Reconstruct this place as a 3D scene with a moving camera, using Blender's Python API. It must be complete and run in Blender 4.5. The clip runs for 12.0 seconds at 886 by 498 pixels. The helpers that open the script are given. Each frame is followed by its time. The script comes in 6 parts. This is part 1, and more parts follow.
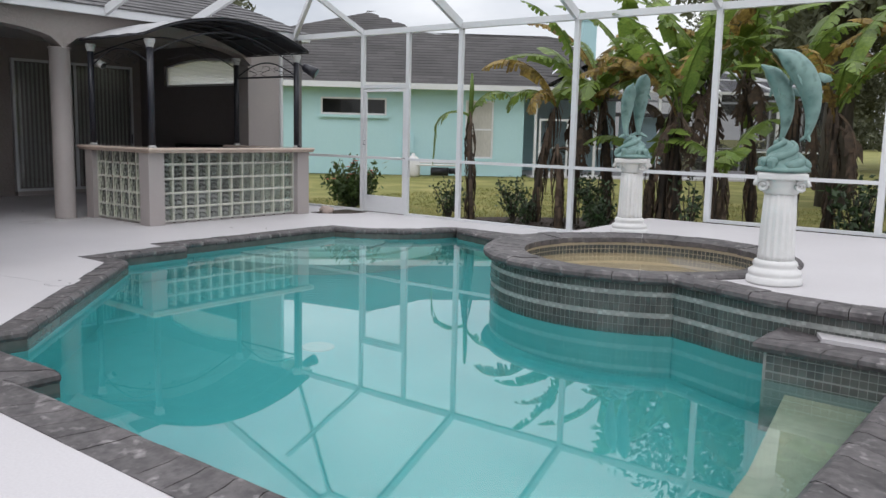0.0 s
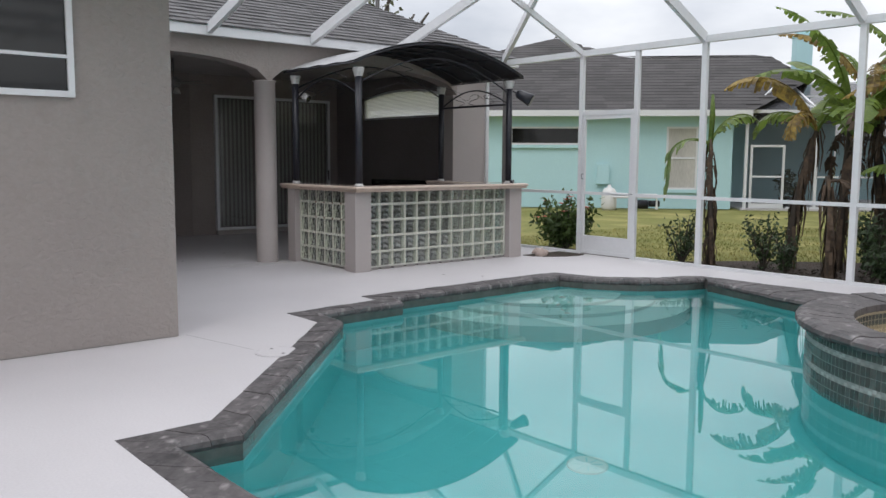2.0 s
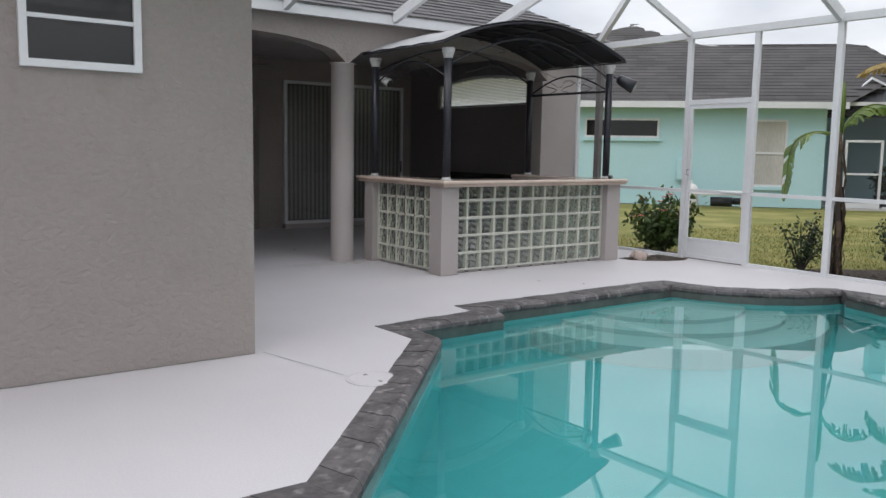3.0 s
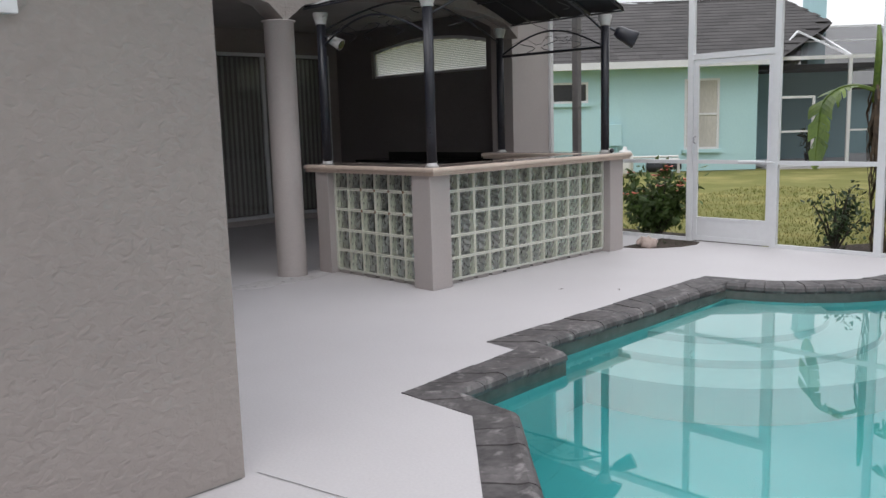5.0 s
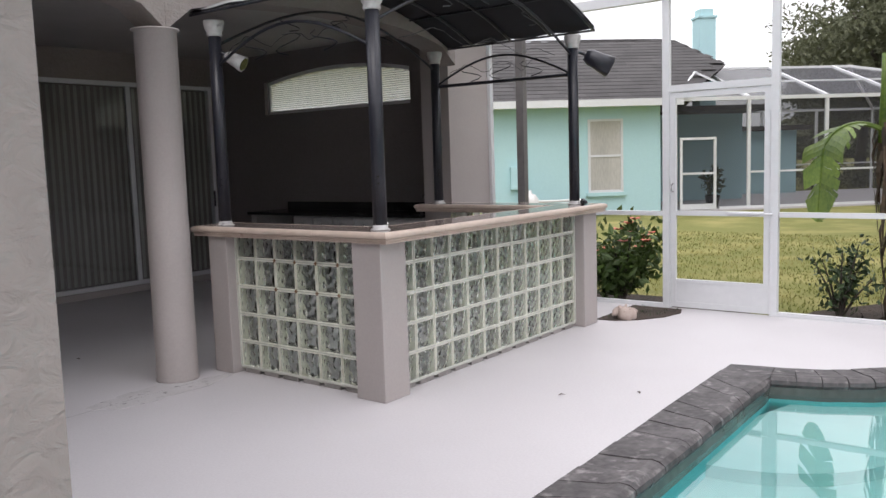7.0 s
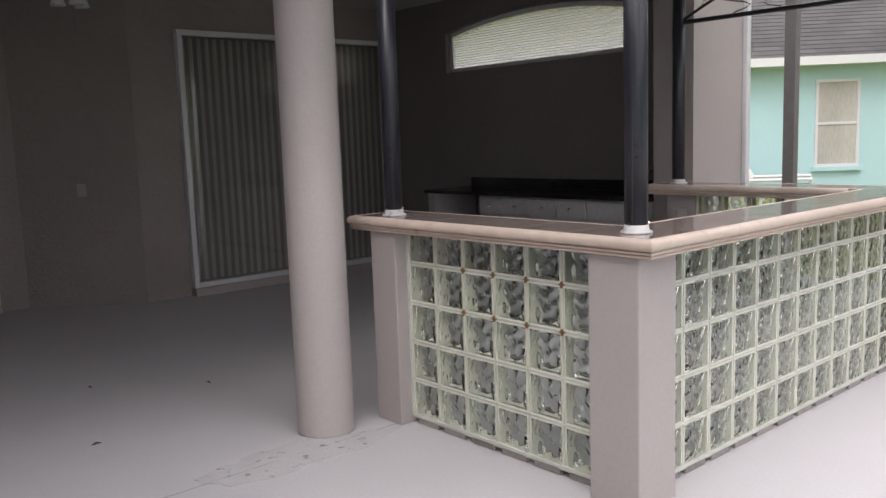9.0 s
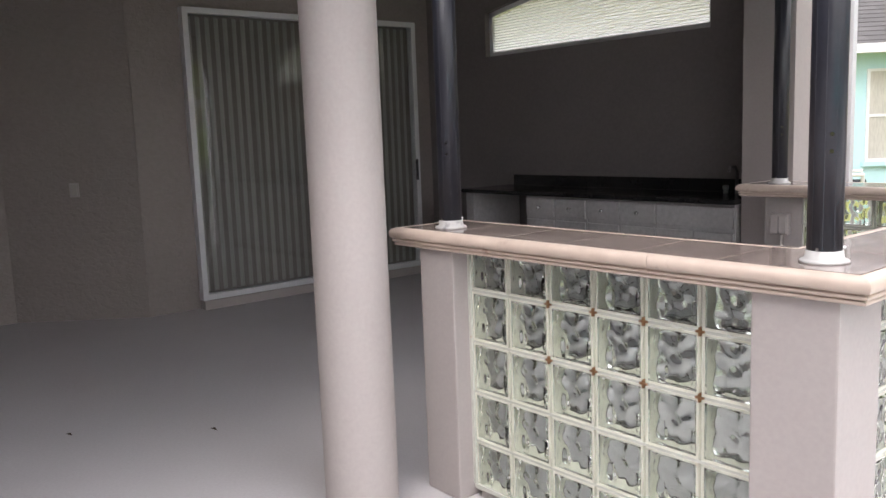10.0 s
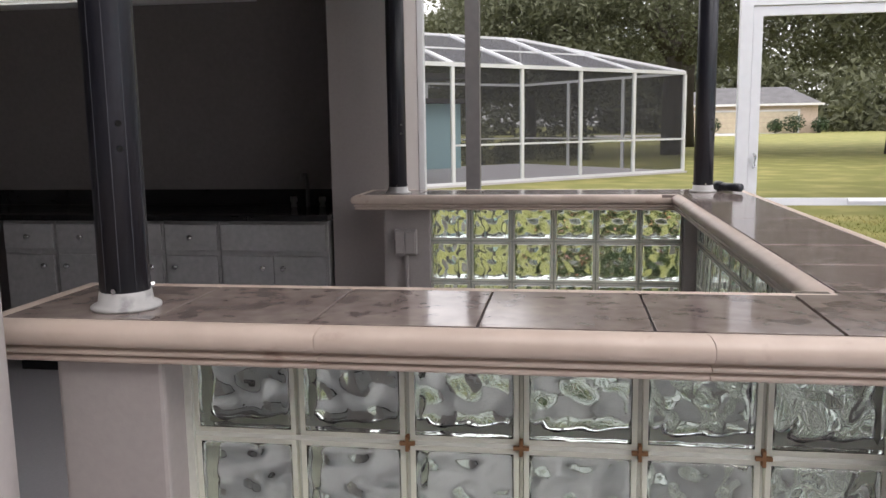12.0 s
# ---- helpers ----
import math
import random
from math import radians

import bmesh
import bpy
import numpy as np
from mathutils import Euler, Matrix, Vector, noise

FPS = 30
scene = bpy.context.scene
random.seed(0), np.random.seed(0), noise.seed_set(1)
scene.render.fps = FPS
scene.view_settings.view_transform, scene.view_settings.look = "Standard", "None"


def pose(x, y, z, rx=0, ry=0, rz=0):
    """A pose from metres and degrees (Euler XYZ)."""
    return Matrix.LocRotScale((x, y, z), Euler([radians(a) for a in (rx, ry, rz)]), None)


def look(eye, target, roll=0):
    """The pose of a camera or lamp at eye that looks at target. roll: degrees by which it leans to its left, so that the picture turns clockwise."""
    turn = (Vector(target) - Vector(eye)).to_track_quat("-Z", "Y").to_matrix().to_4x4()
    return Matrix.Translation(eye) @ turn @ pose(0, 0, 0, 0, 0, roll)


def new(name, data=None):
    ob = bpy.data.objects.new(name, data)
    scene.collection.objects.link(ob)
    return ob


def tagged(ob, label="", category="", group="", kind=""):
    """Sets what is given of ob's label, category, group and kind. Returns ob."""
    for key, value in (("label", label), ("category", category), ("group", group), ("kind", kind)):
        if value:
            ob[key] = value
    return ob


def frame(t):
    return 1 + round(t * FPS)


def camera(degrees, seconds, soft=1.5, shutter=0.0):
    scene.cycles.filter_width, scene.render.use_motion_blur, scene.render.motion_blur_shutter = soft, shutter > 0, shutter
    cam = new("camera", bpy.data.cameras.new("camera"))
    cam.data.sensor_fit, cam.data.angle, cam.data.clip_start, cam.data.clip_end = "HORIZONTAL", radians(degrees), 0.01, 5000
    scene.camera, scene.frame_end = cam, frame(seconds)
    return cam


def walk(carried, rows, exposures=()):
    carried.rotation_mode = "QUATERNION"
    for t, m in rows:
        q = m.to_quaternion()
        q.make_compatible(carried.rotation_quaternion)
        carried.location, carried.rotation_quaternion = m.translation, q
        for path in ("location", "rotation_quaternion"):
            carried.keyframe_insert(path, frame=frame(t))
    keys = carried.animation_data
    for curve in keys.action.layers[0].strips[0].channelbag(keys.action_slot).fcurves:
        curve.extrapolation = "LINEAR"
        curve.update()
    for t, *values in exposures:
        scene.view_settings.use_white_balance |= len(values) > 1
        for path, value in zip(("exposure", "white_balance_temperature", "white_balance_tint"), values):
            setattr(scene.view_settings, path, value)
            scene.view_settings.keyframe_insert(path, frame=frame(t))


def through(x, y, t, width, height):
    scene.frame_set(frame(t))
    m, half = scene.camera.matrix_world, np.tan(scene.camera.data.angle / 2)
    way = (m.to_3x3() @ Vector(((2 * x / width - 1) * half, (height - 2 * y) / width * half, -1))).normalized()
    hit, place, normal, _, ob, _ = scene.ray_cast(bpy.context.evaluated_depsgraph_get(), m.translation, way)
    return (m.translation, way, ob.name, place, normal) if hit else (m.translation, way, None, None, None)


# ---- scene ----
cam = camera(56.3, 12.0)
PATH = [
    (0, (2.561, -0.685, 1.415), (1.336, 0.87, 1.135), 1.3),
    (0.5, (2.189, -0.506, 1.427), (0.88, 0.986, 1.182), 1.2),
    (1, (1.789, -0.388, 1.45), (0.431, 1.06, 1.209), -0.5),
    (1.5, (1.352, -0.214, 1.464), (-0.066, 1.178, 1.231), -0.0),
    (2, (0.877, -0.048, 1.455), (-0.642, 1.233, 1.239), 0.3),
    (2.5, (0.314, 0.119, 1.445), (-1.297, 1.284, 1.224), 1.1),
    (4.5, (-1.961, 0.687, 1.462), (-3.426, 2.013, 1.154), -0.5),
    (5, (-2.567, 0.878, 1.487), (-3.988, 2.252, 1.186), -1.7),
    (5.5, (-3.062, 1.06, 1.502), (-4.412, 2.51, 1.229), -3.3),
    (6, (-3.559, 1.343, 1.539), (-4.817, 2.876, 1.28), -3.7),
    (6.5, (-4.019, 1.634, 1.544), (-5.192, 3.238, 1.32), -1.9),
    (8.5, (-5.609, 3.052, 1.497), (-7.017, 4.452, 1.26), -2.0),
    (9, (-6.019, 3.285, 1.503), (-7.515, 4.585, 1.236), -2.0),
    (9.5, (-6.484, 3.553, 1.504), (-8.072, 4.741, 1.242), -1.0),
    (10, (-6.935, 3.785, 1.487), (-8.454, 5.055, 1.209), -2.1),
    (10.5, (-7.323, 4.008, 1.505), (-8.628, 5.499, 1.231), -1.9),
    (11, (-7.737, 4.193, 1.509), (-8.706, 5.924, 1.259), -2.0),
    (11.5, (-8.161, 4.375, 1.485), (-8.808, 6.25, 1.23), -1.0),
    (12, (-8.653, 4.526, 1.433), (-8.951, 6.482, 1.141), -0.8),
]
EXPOSURES = [(0.0, 0.0, 6400, 11), (2.5, 0.0, 6400, 11), (4.5, 0.05, 6450, 11), (6.5, 0.35, 6550, 14), (8.5, 0.68, 6650, 15), (9.0, 0.74, 6700, 15), (9.5, 1.17, 6700, 15), (10.0, 1.44, 6700, 15), (10.5, 1.22, 6700, 15), (11.0, 1.0, 6700, 15), (11.5, 0.80, 6700, 15), (12.0, 0.85, 6700, 15)]
walk(cam, [(t, look(eye, target, roll)) for t, eye, target, roll in PATH], EXPOSURES)
SKY, SKY_BLUE, SUN = 2.72, 0.05, 0.4

# ---- light: bright overcast sky, a broad veiled sun ----
def tree_of(idb):
    idb.use_nodes = True
    idb.node_tree.nodes.clear()
    return idb.node_tree.nodes, idb.node_tree.links


world = bpy.data.worlds.new("overcast_sky")
scene.world = world
wn, wl = tree_of(world)
w_out = wn.new("ShaderNodeOutputWorld")
w_bg = wn.new("ShaderNodeBackground")
w_sky = wn.new("ShaderNodeTexSky")
w_sky.sky_type, w_sky.sun_disc = "NISHITA", False
w_sky.sun_elevation, w_sky.sun_rotation = radians(48), radians(150)
w_gain = wn.new("ShaderNodeVectorMath")
w_gain.operation = "SCALE"
w_gain.inputs["Scale"].default_value = SKY_BLUE
w_co = wn.new("ShaderNodeTexCoord")
w_map = wn.new("ShaderNodeMapping")
w_map.inputs["Scale"].default_value = (1.0, 1.0, 2.6)
w_noise = wn.new("ShaderNodeTexNoise")
w_noise.inputs["Scale"].default_value, w_noise.inputs["Detail"].default_value = 2.3, 6
w_ramp = wn.new("ShaderNodeValToRGB")
w_ramp.color_ramp.elements[0].position, w_ramp.color_ramp.elements[1].position = 0.34, 0.66
w_ramp.color_ramp.elements[0].color = (0.50, 0.525, 0.57, 1)
w_ramp.color_ramp.elements[1].color = (1.0, 1.0, 1.0, 1)
w_mix = wn.new("ShaderNodeMixRGB")
w_mix.inputs["Fac"].default_value = 0.86
wl.new(w_co.outputs["Generated"], w_map.inputs["Vector"])
wl.new(w_map.outputs["Vector"], w_noise.inputs["Vector"])
wl.new(w_noise.outputs["Fac"], w_ramp.inputs["Fac"])
wl.new(w_sky.outputs["Color"], w_gain.inputs[0])
wl.new(w_gain.outputs["Vector"], w_mix.inputs["Color1"])
wl.new(w_ramp.outputs["Color"], w_mix.inputs["Color2"])
# an overcast sky is more than twice as bright overhead as at the horizon
w_sep = wn.new("ShaderNodeSeparateXYZ")
wl.new(w_co.outputs["Generated"], w_sep.inputs["Vector"])
w_up = wn.new("ShaderNodeMapRange")
w_up.inputs["From Min"].default_value, w_up.inputs["From Max"].default_value = 0.0, 1.0
w_up.inputs["To Min"].default_value, w_up.inputs["To Max"].default_value = 0.41, 1.0
wl.new(w_sep.outputs["Z"], w_up.inputs["Value"])
w_dome = wn.new("ShaderNodeVectorMath")
w_dome.operation = "SCALE"
wl.new(w_mix.outputs["Color"], w_dome.inputs[0])
wl.new(w_up.outputs["Result"], w_dome.inputs["Scale"])
wl.new(w_dome.outputs["Vector"], w_bg.inputs["Color"])
w_bg.inputs["Strength"].default_value = SKY
wl.new(w_bg.outputs["Background"], w_out.inputs["Surface"])

sun_data = bpy.data.lights.new("sun", "SUN")
sun_data.energy, sun_data.angle, sun_data.color = SUN, radians(25), (1.0, 0.96, 0.9)
sun = new("sun", sun_data)
sun.matrix_world = look((6, -8, 16), (0, 2, 0))

# ---- materials ----
MATS = {}
PIGMENT = 0.88  # dims every base colour so the sky stands brighter against them


def surface(name, col, col2=None, rough=0.6, metal=0.0, fine=40.0, coarse=1.2, var=0.25, bump=0.15, depth=0.004,
            stain=None, stain_at=(0.6, 0.75), clear=0.0, rand=0.0, island=0.0, spec=0.5, stretch=(1, 1, 1), trans=0.0, warp=0.0):
    """A node material in world metres: grain, broad patches, optional stains, bump."""
    m = bpy.data.materials.new(name)
    n, l = tree_of(m)
    out = n.new("ShaderNodeOutputMaterial")
    b = n.new("ShaderNodeBsdfPrincipled")
    l.new(b.outputs["BSDF"], out.inputs["Surface"])
    geo = n.new("ShaderNodeNewGeometry")
    mp = n.new("ShaderNodeMapping")
    mp.inputs["Scale"].default_value = stretch
    l.new(geo.outputs["Position"], mp.inputs["Vector"])
    f = n.new("ShaderNodeTexNoise")
    f.inputs["Scale"].default_value, f.inputs["Detail"].default_value = fine, 5
    f.inputs["Distortion"].default_value = warp
    c = n.new("ShaderNodeTexNoise")
    c.inputs["Scale"].default_value, c.inputs["Detail"].default_value = coarse, 4
    l.new(mp.outputs["Vector"], f.inputs["Vector"])
    l.new(mp.outputs["Vector"], c.inputs["Vector"])
    add = n.new("ShaderNodeMath")
    add.operation = "ADD"
    l.new(f.outputs["Fac"], add.inputs[0])
    l.new(c.outputs["Fac"], add.inputs[1])
    fac = n.new("ShaderNodeMapRange")
    fac.inputs["From Min"].default_value, fac.inputs["From Max"].default_value = 0.7, 1.3
    l.new(add.outputs["Value"], fac.inputs["Value"])
    mix = n.new("ShaderNodeMixRGB")
    if col2 is None:
        col2 = tuple(max(0.0, v * (1 - var)) for v in col)
    if not metal:
        col, col2 = tuple(v * PIGMENT for v in col), tuple(v * PIGMENT for v in col2)
    mix.inputs["Color1"].default_value, mix.inputs["Color2"].default_value = (*col, 1), (*col2, 1)
    l.new(fac.outputs["Result"], mix.inputs["Fac"])
    last = mix.outputs["Color"]
    if stain is not None:
        s = n.new("ShaderNodeTexNoise")
        s.inputs["Scale"].default_value, s.inputs["Detail"].default_value = coarse * 2.7, 8
        l.new(geo.outputs["Position"], s.inputs["Vector"])
        r = n.new("ShaderNodeMapRange")
        r.inputs["From Min"].default_value, r.inputs["From Max"].default_value = stain_at
        l.new(s.outputs["Fac"], r.inputs["Value"])
        sm = n.new("ShaderNodeMixRGB")
        sm.inputs["Color2"].default_value = (*stain, 1)
        l.new(r.outputs["Result"], sm.inputs["Fac"])
        l.new(last, sm.inputs["Color1"])
        last = sm.outputs["Color"]
    if rand or island:
        v = n.new("ShaderNodeMapRange")
        k = rand or island
        v.inputs["To Min"].default_value, v.inputs["To Max"].default_value = 1 - k, 1 + k
        if rand:
            l.new(n.new("ShaderNodeObjectInfo").outputs["Random"], v.inputs["Value"])
        else:
            l.new(geo.outputs["Random Per Island"], v.inputs["Value"])
        hv = n.new("ShaderNodeHueSaturation")
        l.new(v.outputs["Result"], hv.inputs["Value"])
        l.new(last, hv.inputs["Color"])
        last = hv.outputs["Color"]
    l.new(last, b.inputs["Base Color"])
    if trans:
        tl = n.new("ShaderNodeBsdfTranslucent")
        l.new(last, tl.inputs["Color"])
        ms = n.new("ShaderNodeMixShader")
        ms.inputs["Fac"].default_value = trans
        l.new(b.outputs["BSDF"], ms.inputs[1])
        l.new(tl.outputs["BSDF"], ms.inputs[2])
        l.new(ms.outputs["Shader"], out.inputs["Surface"])
    rr = n.new("ShaderNodeMapRange")
    rr.inputs["To Min"].default_value, rr.inputs["To Max"].default_value = max(0.02, rough - 0.08), min(1, rough + 0.08)
    l.new(c.outputs["Fac"], rr.inputs["Value"])
    l.new(rr.outputs["Result"], b.inputs["Roughness"])
    b.inputs["Metallic"].default_value = metal
    b.inputs["Specular IOR Level"].default_value = spec
    b.inputs["Coat Weight"].default_value = clear
    if bump:
        bp = n.new("ShaderNodeBump")
        bp.inputs["Strength"].default_value, bp.inputs["Distance"].default_value = bump, depth
        l.new(f.outputs["Fac"], bp.inputs["Height"])
        l.new(bp.outputs["Normal"], b.inputs["Normal"])
    MATS[name] = m
    return m


def clear_glass(name, col=(1, 1, 1), rough=0.0, ior=1.45, wave=0.0, scale=20.0, detail=2.0, dist=0.02):
    m = bpy.data.materials.new(name)
    n, l = tree_of(m)
    out = n.new("ShaderNodeOutputMaterial")
    b = n.new("ShaderNodeBsdfPrincipled")
    b.inputs["Base Color"].default_value = (*col, 1)
    b.inputs["Transmission Weight"].default_value = 1.0
    b.inputs["Roughness"].default_value, b.inputs["IOR"].default_value = rough, ior
    l.new(b.outputs["BSDF"], out.inputs["Surface"])
    if wave:
        geo = n.new("ShaderNodeNewGeometry")
        t = n.new("ShaderNodeTexNoise")
        t.inputs["Scale"].default_value, t.inputs["Detail"].default_value = scale, detail
        l.new(geo.outputs["Position"], t.inputs["Vector"])
        bp = n.new("ShaderNodeBump")
        bp.inputs["Strength"].default_value, bp.inputs["Distance"].default_value = wave, dist
        l.new(t.outputs["Fac"], bp.inputs["Height"])
        l.new(bp.outputs["Normal"], b.inputs["Normal"])
    return m


M_deck = surface("painted_deck", (0.635, 0.61, 0.625), (0.565, 0.54, 0.555), rough=0.55, fine=70, coarse=0.7, bump=0.12, depth=0.003,
                 stain=(0.52, 0.50, 0.50), stain_at=(0.66, 0.8))
M_stucco = surface("taupe_stucco", (0.345, 0.305, 0.285), (0.30, 0.265, 0.25), rough=0.85, fine=26, coarse=1.1, bump=1.0, depth=0.011, warp=0.6, stretch=(0.8, 0.8, 1.15), stain=(0.25, 0.22, 0.205), stain_at=(0.62, 0.85))
M_pale = surface("pale_taupe_paint", (0.46, 0.415, 0.40), (0.42, 0.38, 0.365), rough=0.7, fine=60, coarse=1.4, bump=0.2, depth=0.004)
M_dark_wall = surface("shade_darkened_stucco", (0.235, 0.215, 0.212), (0.20, 0.183, 0.18), rough=0.85, fine=32, coarse=1.0, bump=0.4, depth=0.008)
M_ceiling = surface("lanai_ceiling_paint", (0.50, 0.47, 0.455), rough=0.9, fine=60, bump=0.2)
M_white = surface("white_aluminium", (0.80, 0.81, 0.83), (0.74, 0.75, 0.77), rough=0.38, fine=20, coarse=1.5, bump=0.03)
M_bronze = surface("grey_bronze_aluminium", (0.20, 0.19, 0.19), rough=0.4, fine=20, bump=0.03)
M_shingle = surface("grey_shingles", (0.17, 0.165, 0.17), (0.11, 0.107, 0.11), rough=0.95, fine=60, coarse=0.8, bump=0.4, island=0.18)
M_shingle2 = surface("brown_grey_shingles", (0.088, 0.082, 0.082), (0.055, 0.052, 0.052), rough=0.95, fine=40, coarse=0.5, bump=0.4, island=0.18)
M_coping = surface("slate_coping", (0.14, 0.126, 0.128), (0.045, 0.041, 0.043), rough=0.62, fine=22, coarse=4.5, bump=0.45, depth=0.006,
                   stain=(0.27, 0.25, 0.25), stain_at=(0.58, 0.74), rand=0.16)
M_grout = surface("grey_grout", (0.24, 0.23, 0.23), rough=0.9, fine=80)
M_plaster = surface("aqua_pool_plaster", (0.16, 0.67, 0.68), (0.14, 0.62, 0.64), rough=0.6, fine=12, coarse=0.8, bump=0.05)
M_step = surface("pale_pool_plaster", (0.50, 0.76, 0.73), (0.44, 0.70, 0.68), rough=0.6, fine=12, coarse=0.8, bump=0.05)
M_spa = surface("spa_plaster", (0.72, 0.62, 0.46), rough=0.6, fine=12, coarse=2)
M_tile = surface("dark_green_grey_tile", (0.12, 0.125, 0.115), (0.065, 0.072, 0.068), rough=0.22, fine=14, coarse=3, bump=0.06, island=0.3)
M_tile_band = surface("pale_mosaic_band", (0.50, 0.51, 0.49), (0.38, 0.40, 0.39), rough=0.3, fine=40, coarse=4, island=0.25)
M_tilegrout = surface("pale_tile_grout", (0.42, 0.43, 0.41), rough=0.9, fine=60)
M_water = clear_glass("pool_water", (0.66, 0.95, 0.955), ior=1.62, wave=0.02, scale=1.6, detail=1.5, dist=0.01)
M_water.node_tree.nodes["Principled BSDF"].inputs["Specular IOR Level"].default_value = 1.0
M_spawater = clear_glass("spa_water", (0.90, 0.87, 0.72), rough=0.04, ior=1.4, wave=0.04, scale=5, dist=0.01)
M_plasterwhite = surface("white_plaster", (0.80, 0.79, 0.78), (0.74, 0.73, 0.72), rough=0.6, fine=30, coarse=3, bump=0.15)
M_verdigris = surface("verdigris_bronze", (0.26, 0.40, 0.37), (0.12, 0.22, 0.205), rough=0.5, fine=10, coarse=4, bump=0.2, stain=(0.07, 0.13, 0.12), stain_at=(0.55, 0.75))
M_black = surface("black_powder_coat", (0.024, 0.025, 0.036), (0.016, 0.017, 0.024), rough=0.36, fine=60, coarse=2, bump=0.05)
M_fabric_top = surface("sky_sheen_canopy_fabric", (0.46, 0.46, 0.47), rough=0.85, fine=300, coarse=2, bump=0.3, depth=0.002)
M_capwhite = surface("white_plastic", (0.62, 0.61, 0.60), rough=0.45, fine=30, coarse=5, stain=(0.25, 0.24, 0.24), stain_at=(0.62, 0.7))
M_edge = surface("cream_bullnose_tile", (0.66, 0.54, 0.46), (0.55, 0.44, 0.37), rough=0.42, fine=18, coarse=5, bump=0.12, rand=0.05,
                 stain=(0.36, 0.25, 0.20), stain_at=(0.64, 0.78))
M_top = surface("mottled_brown_counter_tile", (0.34, 0.28, 0.25), (0.18, 0.14, 0.13), rough=0.10, fine=22, coarse=7, bump=0.05,
                stain=(0.12, 0.09, 0.085), stain_at=(0.56, 0.68), rand=0.08)
M_glassblock = clear_glass("wavy_glass_pane", (0.95, 0.99, 0.965), rough=0.015, ior=1.48)
M_mortar = surface("pale_green_white_mortar", (0.70, 0.71, 0.64), (0.58, 0.59, 0.53), rough=0.6, fine=60, coarse=6, stain=(0.45, 0.28, 0.14), stain_at=(0.70, 0.78))
M_rust = surface("rust_spacer", (0.24, 0.12, 0.05), rough=0.8, fine=80)
M_concrete = surface("worn_concrete_brick", (0.40, 0.37, 0.35), (0.27, 0.25, 0.24), rough=0.9, fine=40, coarse=5, rand=0.15)
M_glass = clear_glass("window_glass", (0.92, 0.95, 0.95), ior=1.45)
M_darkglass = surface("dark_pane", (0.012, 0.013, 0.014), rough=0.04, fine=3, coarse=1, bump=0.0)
M_blind = surface("grey_vertical_blinds", (0.60, 0.58, 0.54), rough=0.7, fine=30, coarse=2, stretch=(1, 1, 0.2), rand=0.05)
M_teal = surface("aqua_painted_stucco", (0.53, 0.78, 0.82), (0.49, 0.74, 0.78), rough=0.85, fine=20, coarse=0.7, bump=0.3, depth=0.01)
M_cabinet = surface("grey_cabinet_paint", (0.58, 0.57, 0.57), rough=0.5, fine=30, coarse=2)
M_blackstone = surface("black_countertop", (0.02, 0.02, 0.022), rough=0.15, fine=30, coarse=4)
M_chrome = surface("chrome", (0.75, 0.75, 0.76), rough=0.18, metal=1.0, fine=10, bump=0)
M_soil = surface("mulch_soil", (0.075, 0.052, 0.038), (0.035, 0.025, 0.02), rough=0.95, fine=30, coarse=4, bump=0.9, depth=0.03)
M_lawn = surface("lawn_grass", (0.23, 0.225, 0.075), (0.175, 0.185, 0.055), rough=0.95, fine=26, coarse=0.35, bump=0.5, depth=0.02,
                 stain=(0.34, 0.30, 0.12), stain_at=(0.46, 0.80), spec=0.2)
M_leaf = surface("banana_leaf", (0.25, 0.34, 0.065), (0.10, 0.18, 0.035), rough=0.38, fine=30, coarse=2.5, bump=0.2, island=0.35, trans=0.4)
M_leaf_old = surface("yellowed_banana_leaf", (0.44, 0.31, 0.07), (0.15, 0.095, 0.04), rough=0.6, fine=20, coarse=5, bump=0.2, island=0.3, trans=0.35)
M_leaf_dead = surface("dead_banana_leaf", (0.115, 0.075, 0.045), (0.04, 0.028, 0.02), rough=0.8, fine=20, coarse=5, bump=0.3, island=0.3)
M_trunk = surface("banana_stem", (0.066, 0.05, 0.036), (0.024, 0.02, 0.016), rough=0.85, fine=16, coarse=3, bump=0.6, stretch=(1, 1, 0.25))
M_bark = surface("tree_bark", (0.10, 0.085, 0.07), (0.05, 0.043, 0.036), rough=0.95, fine=14, coarse=3, bump=0.7, stretch=(1, 1, 0.3))
M_bush = surface("shrub_leaf", (0.042, 0.075, 0.022), (0.02, 0.042, 0.013), rough=0.5, fine=12, coarse=3, bump=0.1, island=0.4)
M_hibiscus = surface("hibiscus_leaf", (0.10, 0.16, 0.04), (0.05, 0.09, 0.022), rough=0.5, fine=12, coarse=3, bump=0.1, island=0.4, trans=0.25)
M_tree = surface("oak_leaf", (0.155, 0.165, 0.095), (0.11, 0.12, 0.07), rough=0.7, fine=6, coarse=1, bump=0.1, island=0.22, trans=0.25)
M_flower = surface("coral_hibiscus", (0.85, 0.20, 0.13), rough=0.5, fine=20)
M_stone = surface("pale_stone", (0.55, 0.45, 0.40), (0.42, 0.33, 0.29), rough=0.8, fine=25, coarse=8, bump=0.4)
M_unlit_room = surface("unlit_room_grey", (0.09, 0.095, 0.095), rough=0.9, fine=8, coarse=0.6)
M_tan = surface("tan_stucco", (0.68, 0.54, 0.43), rough=0.9, fine=8)
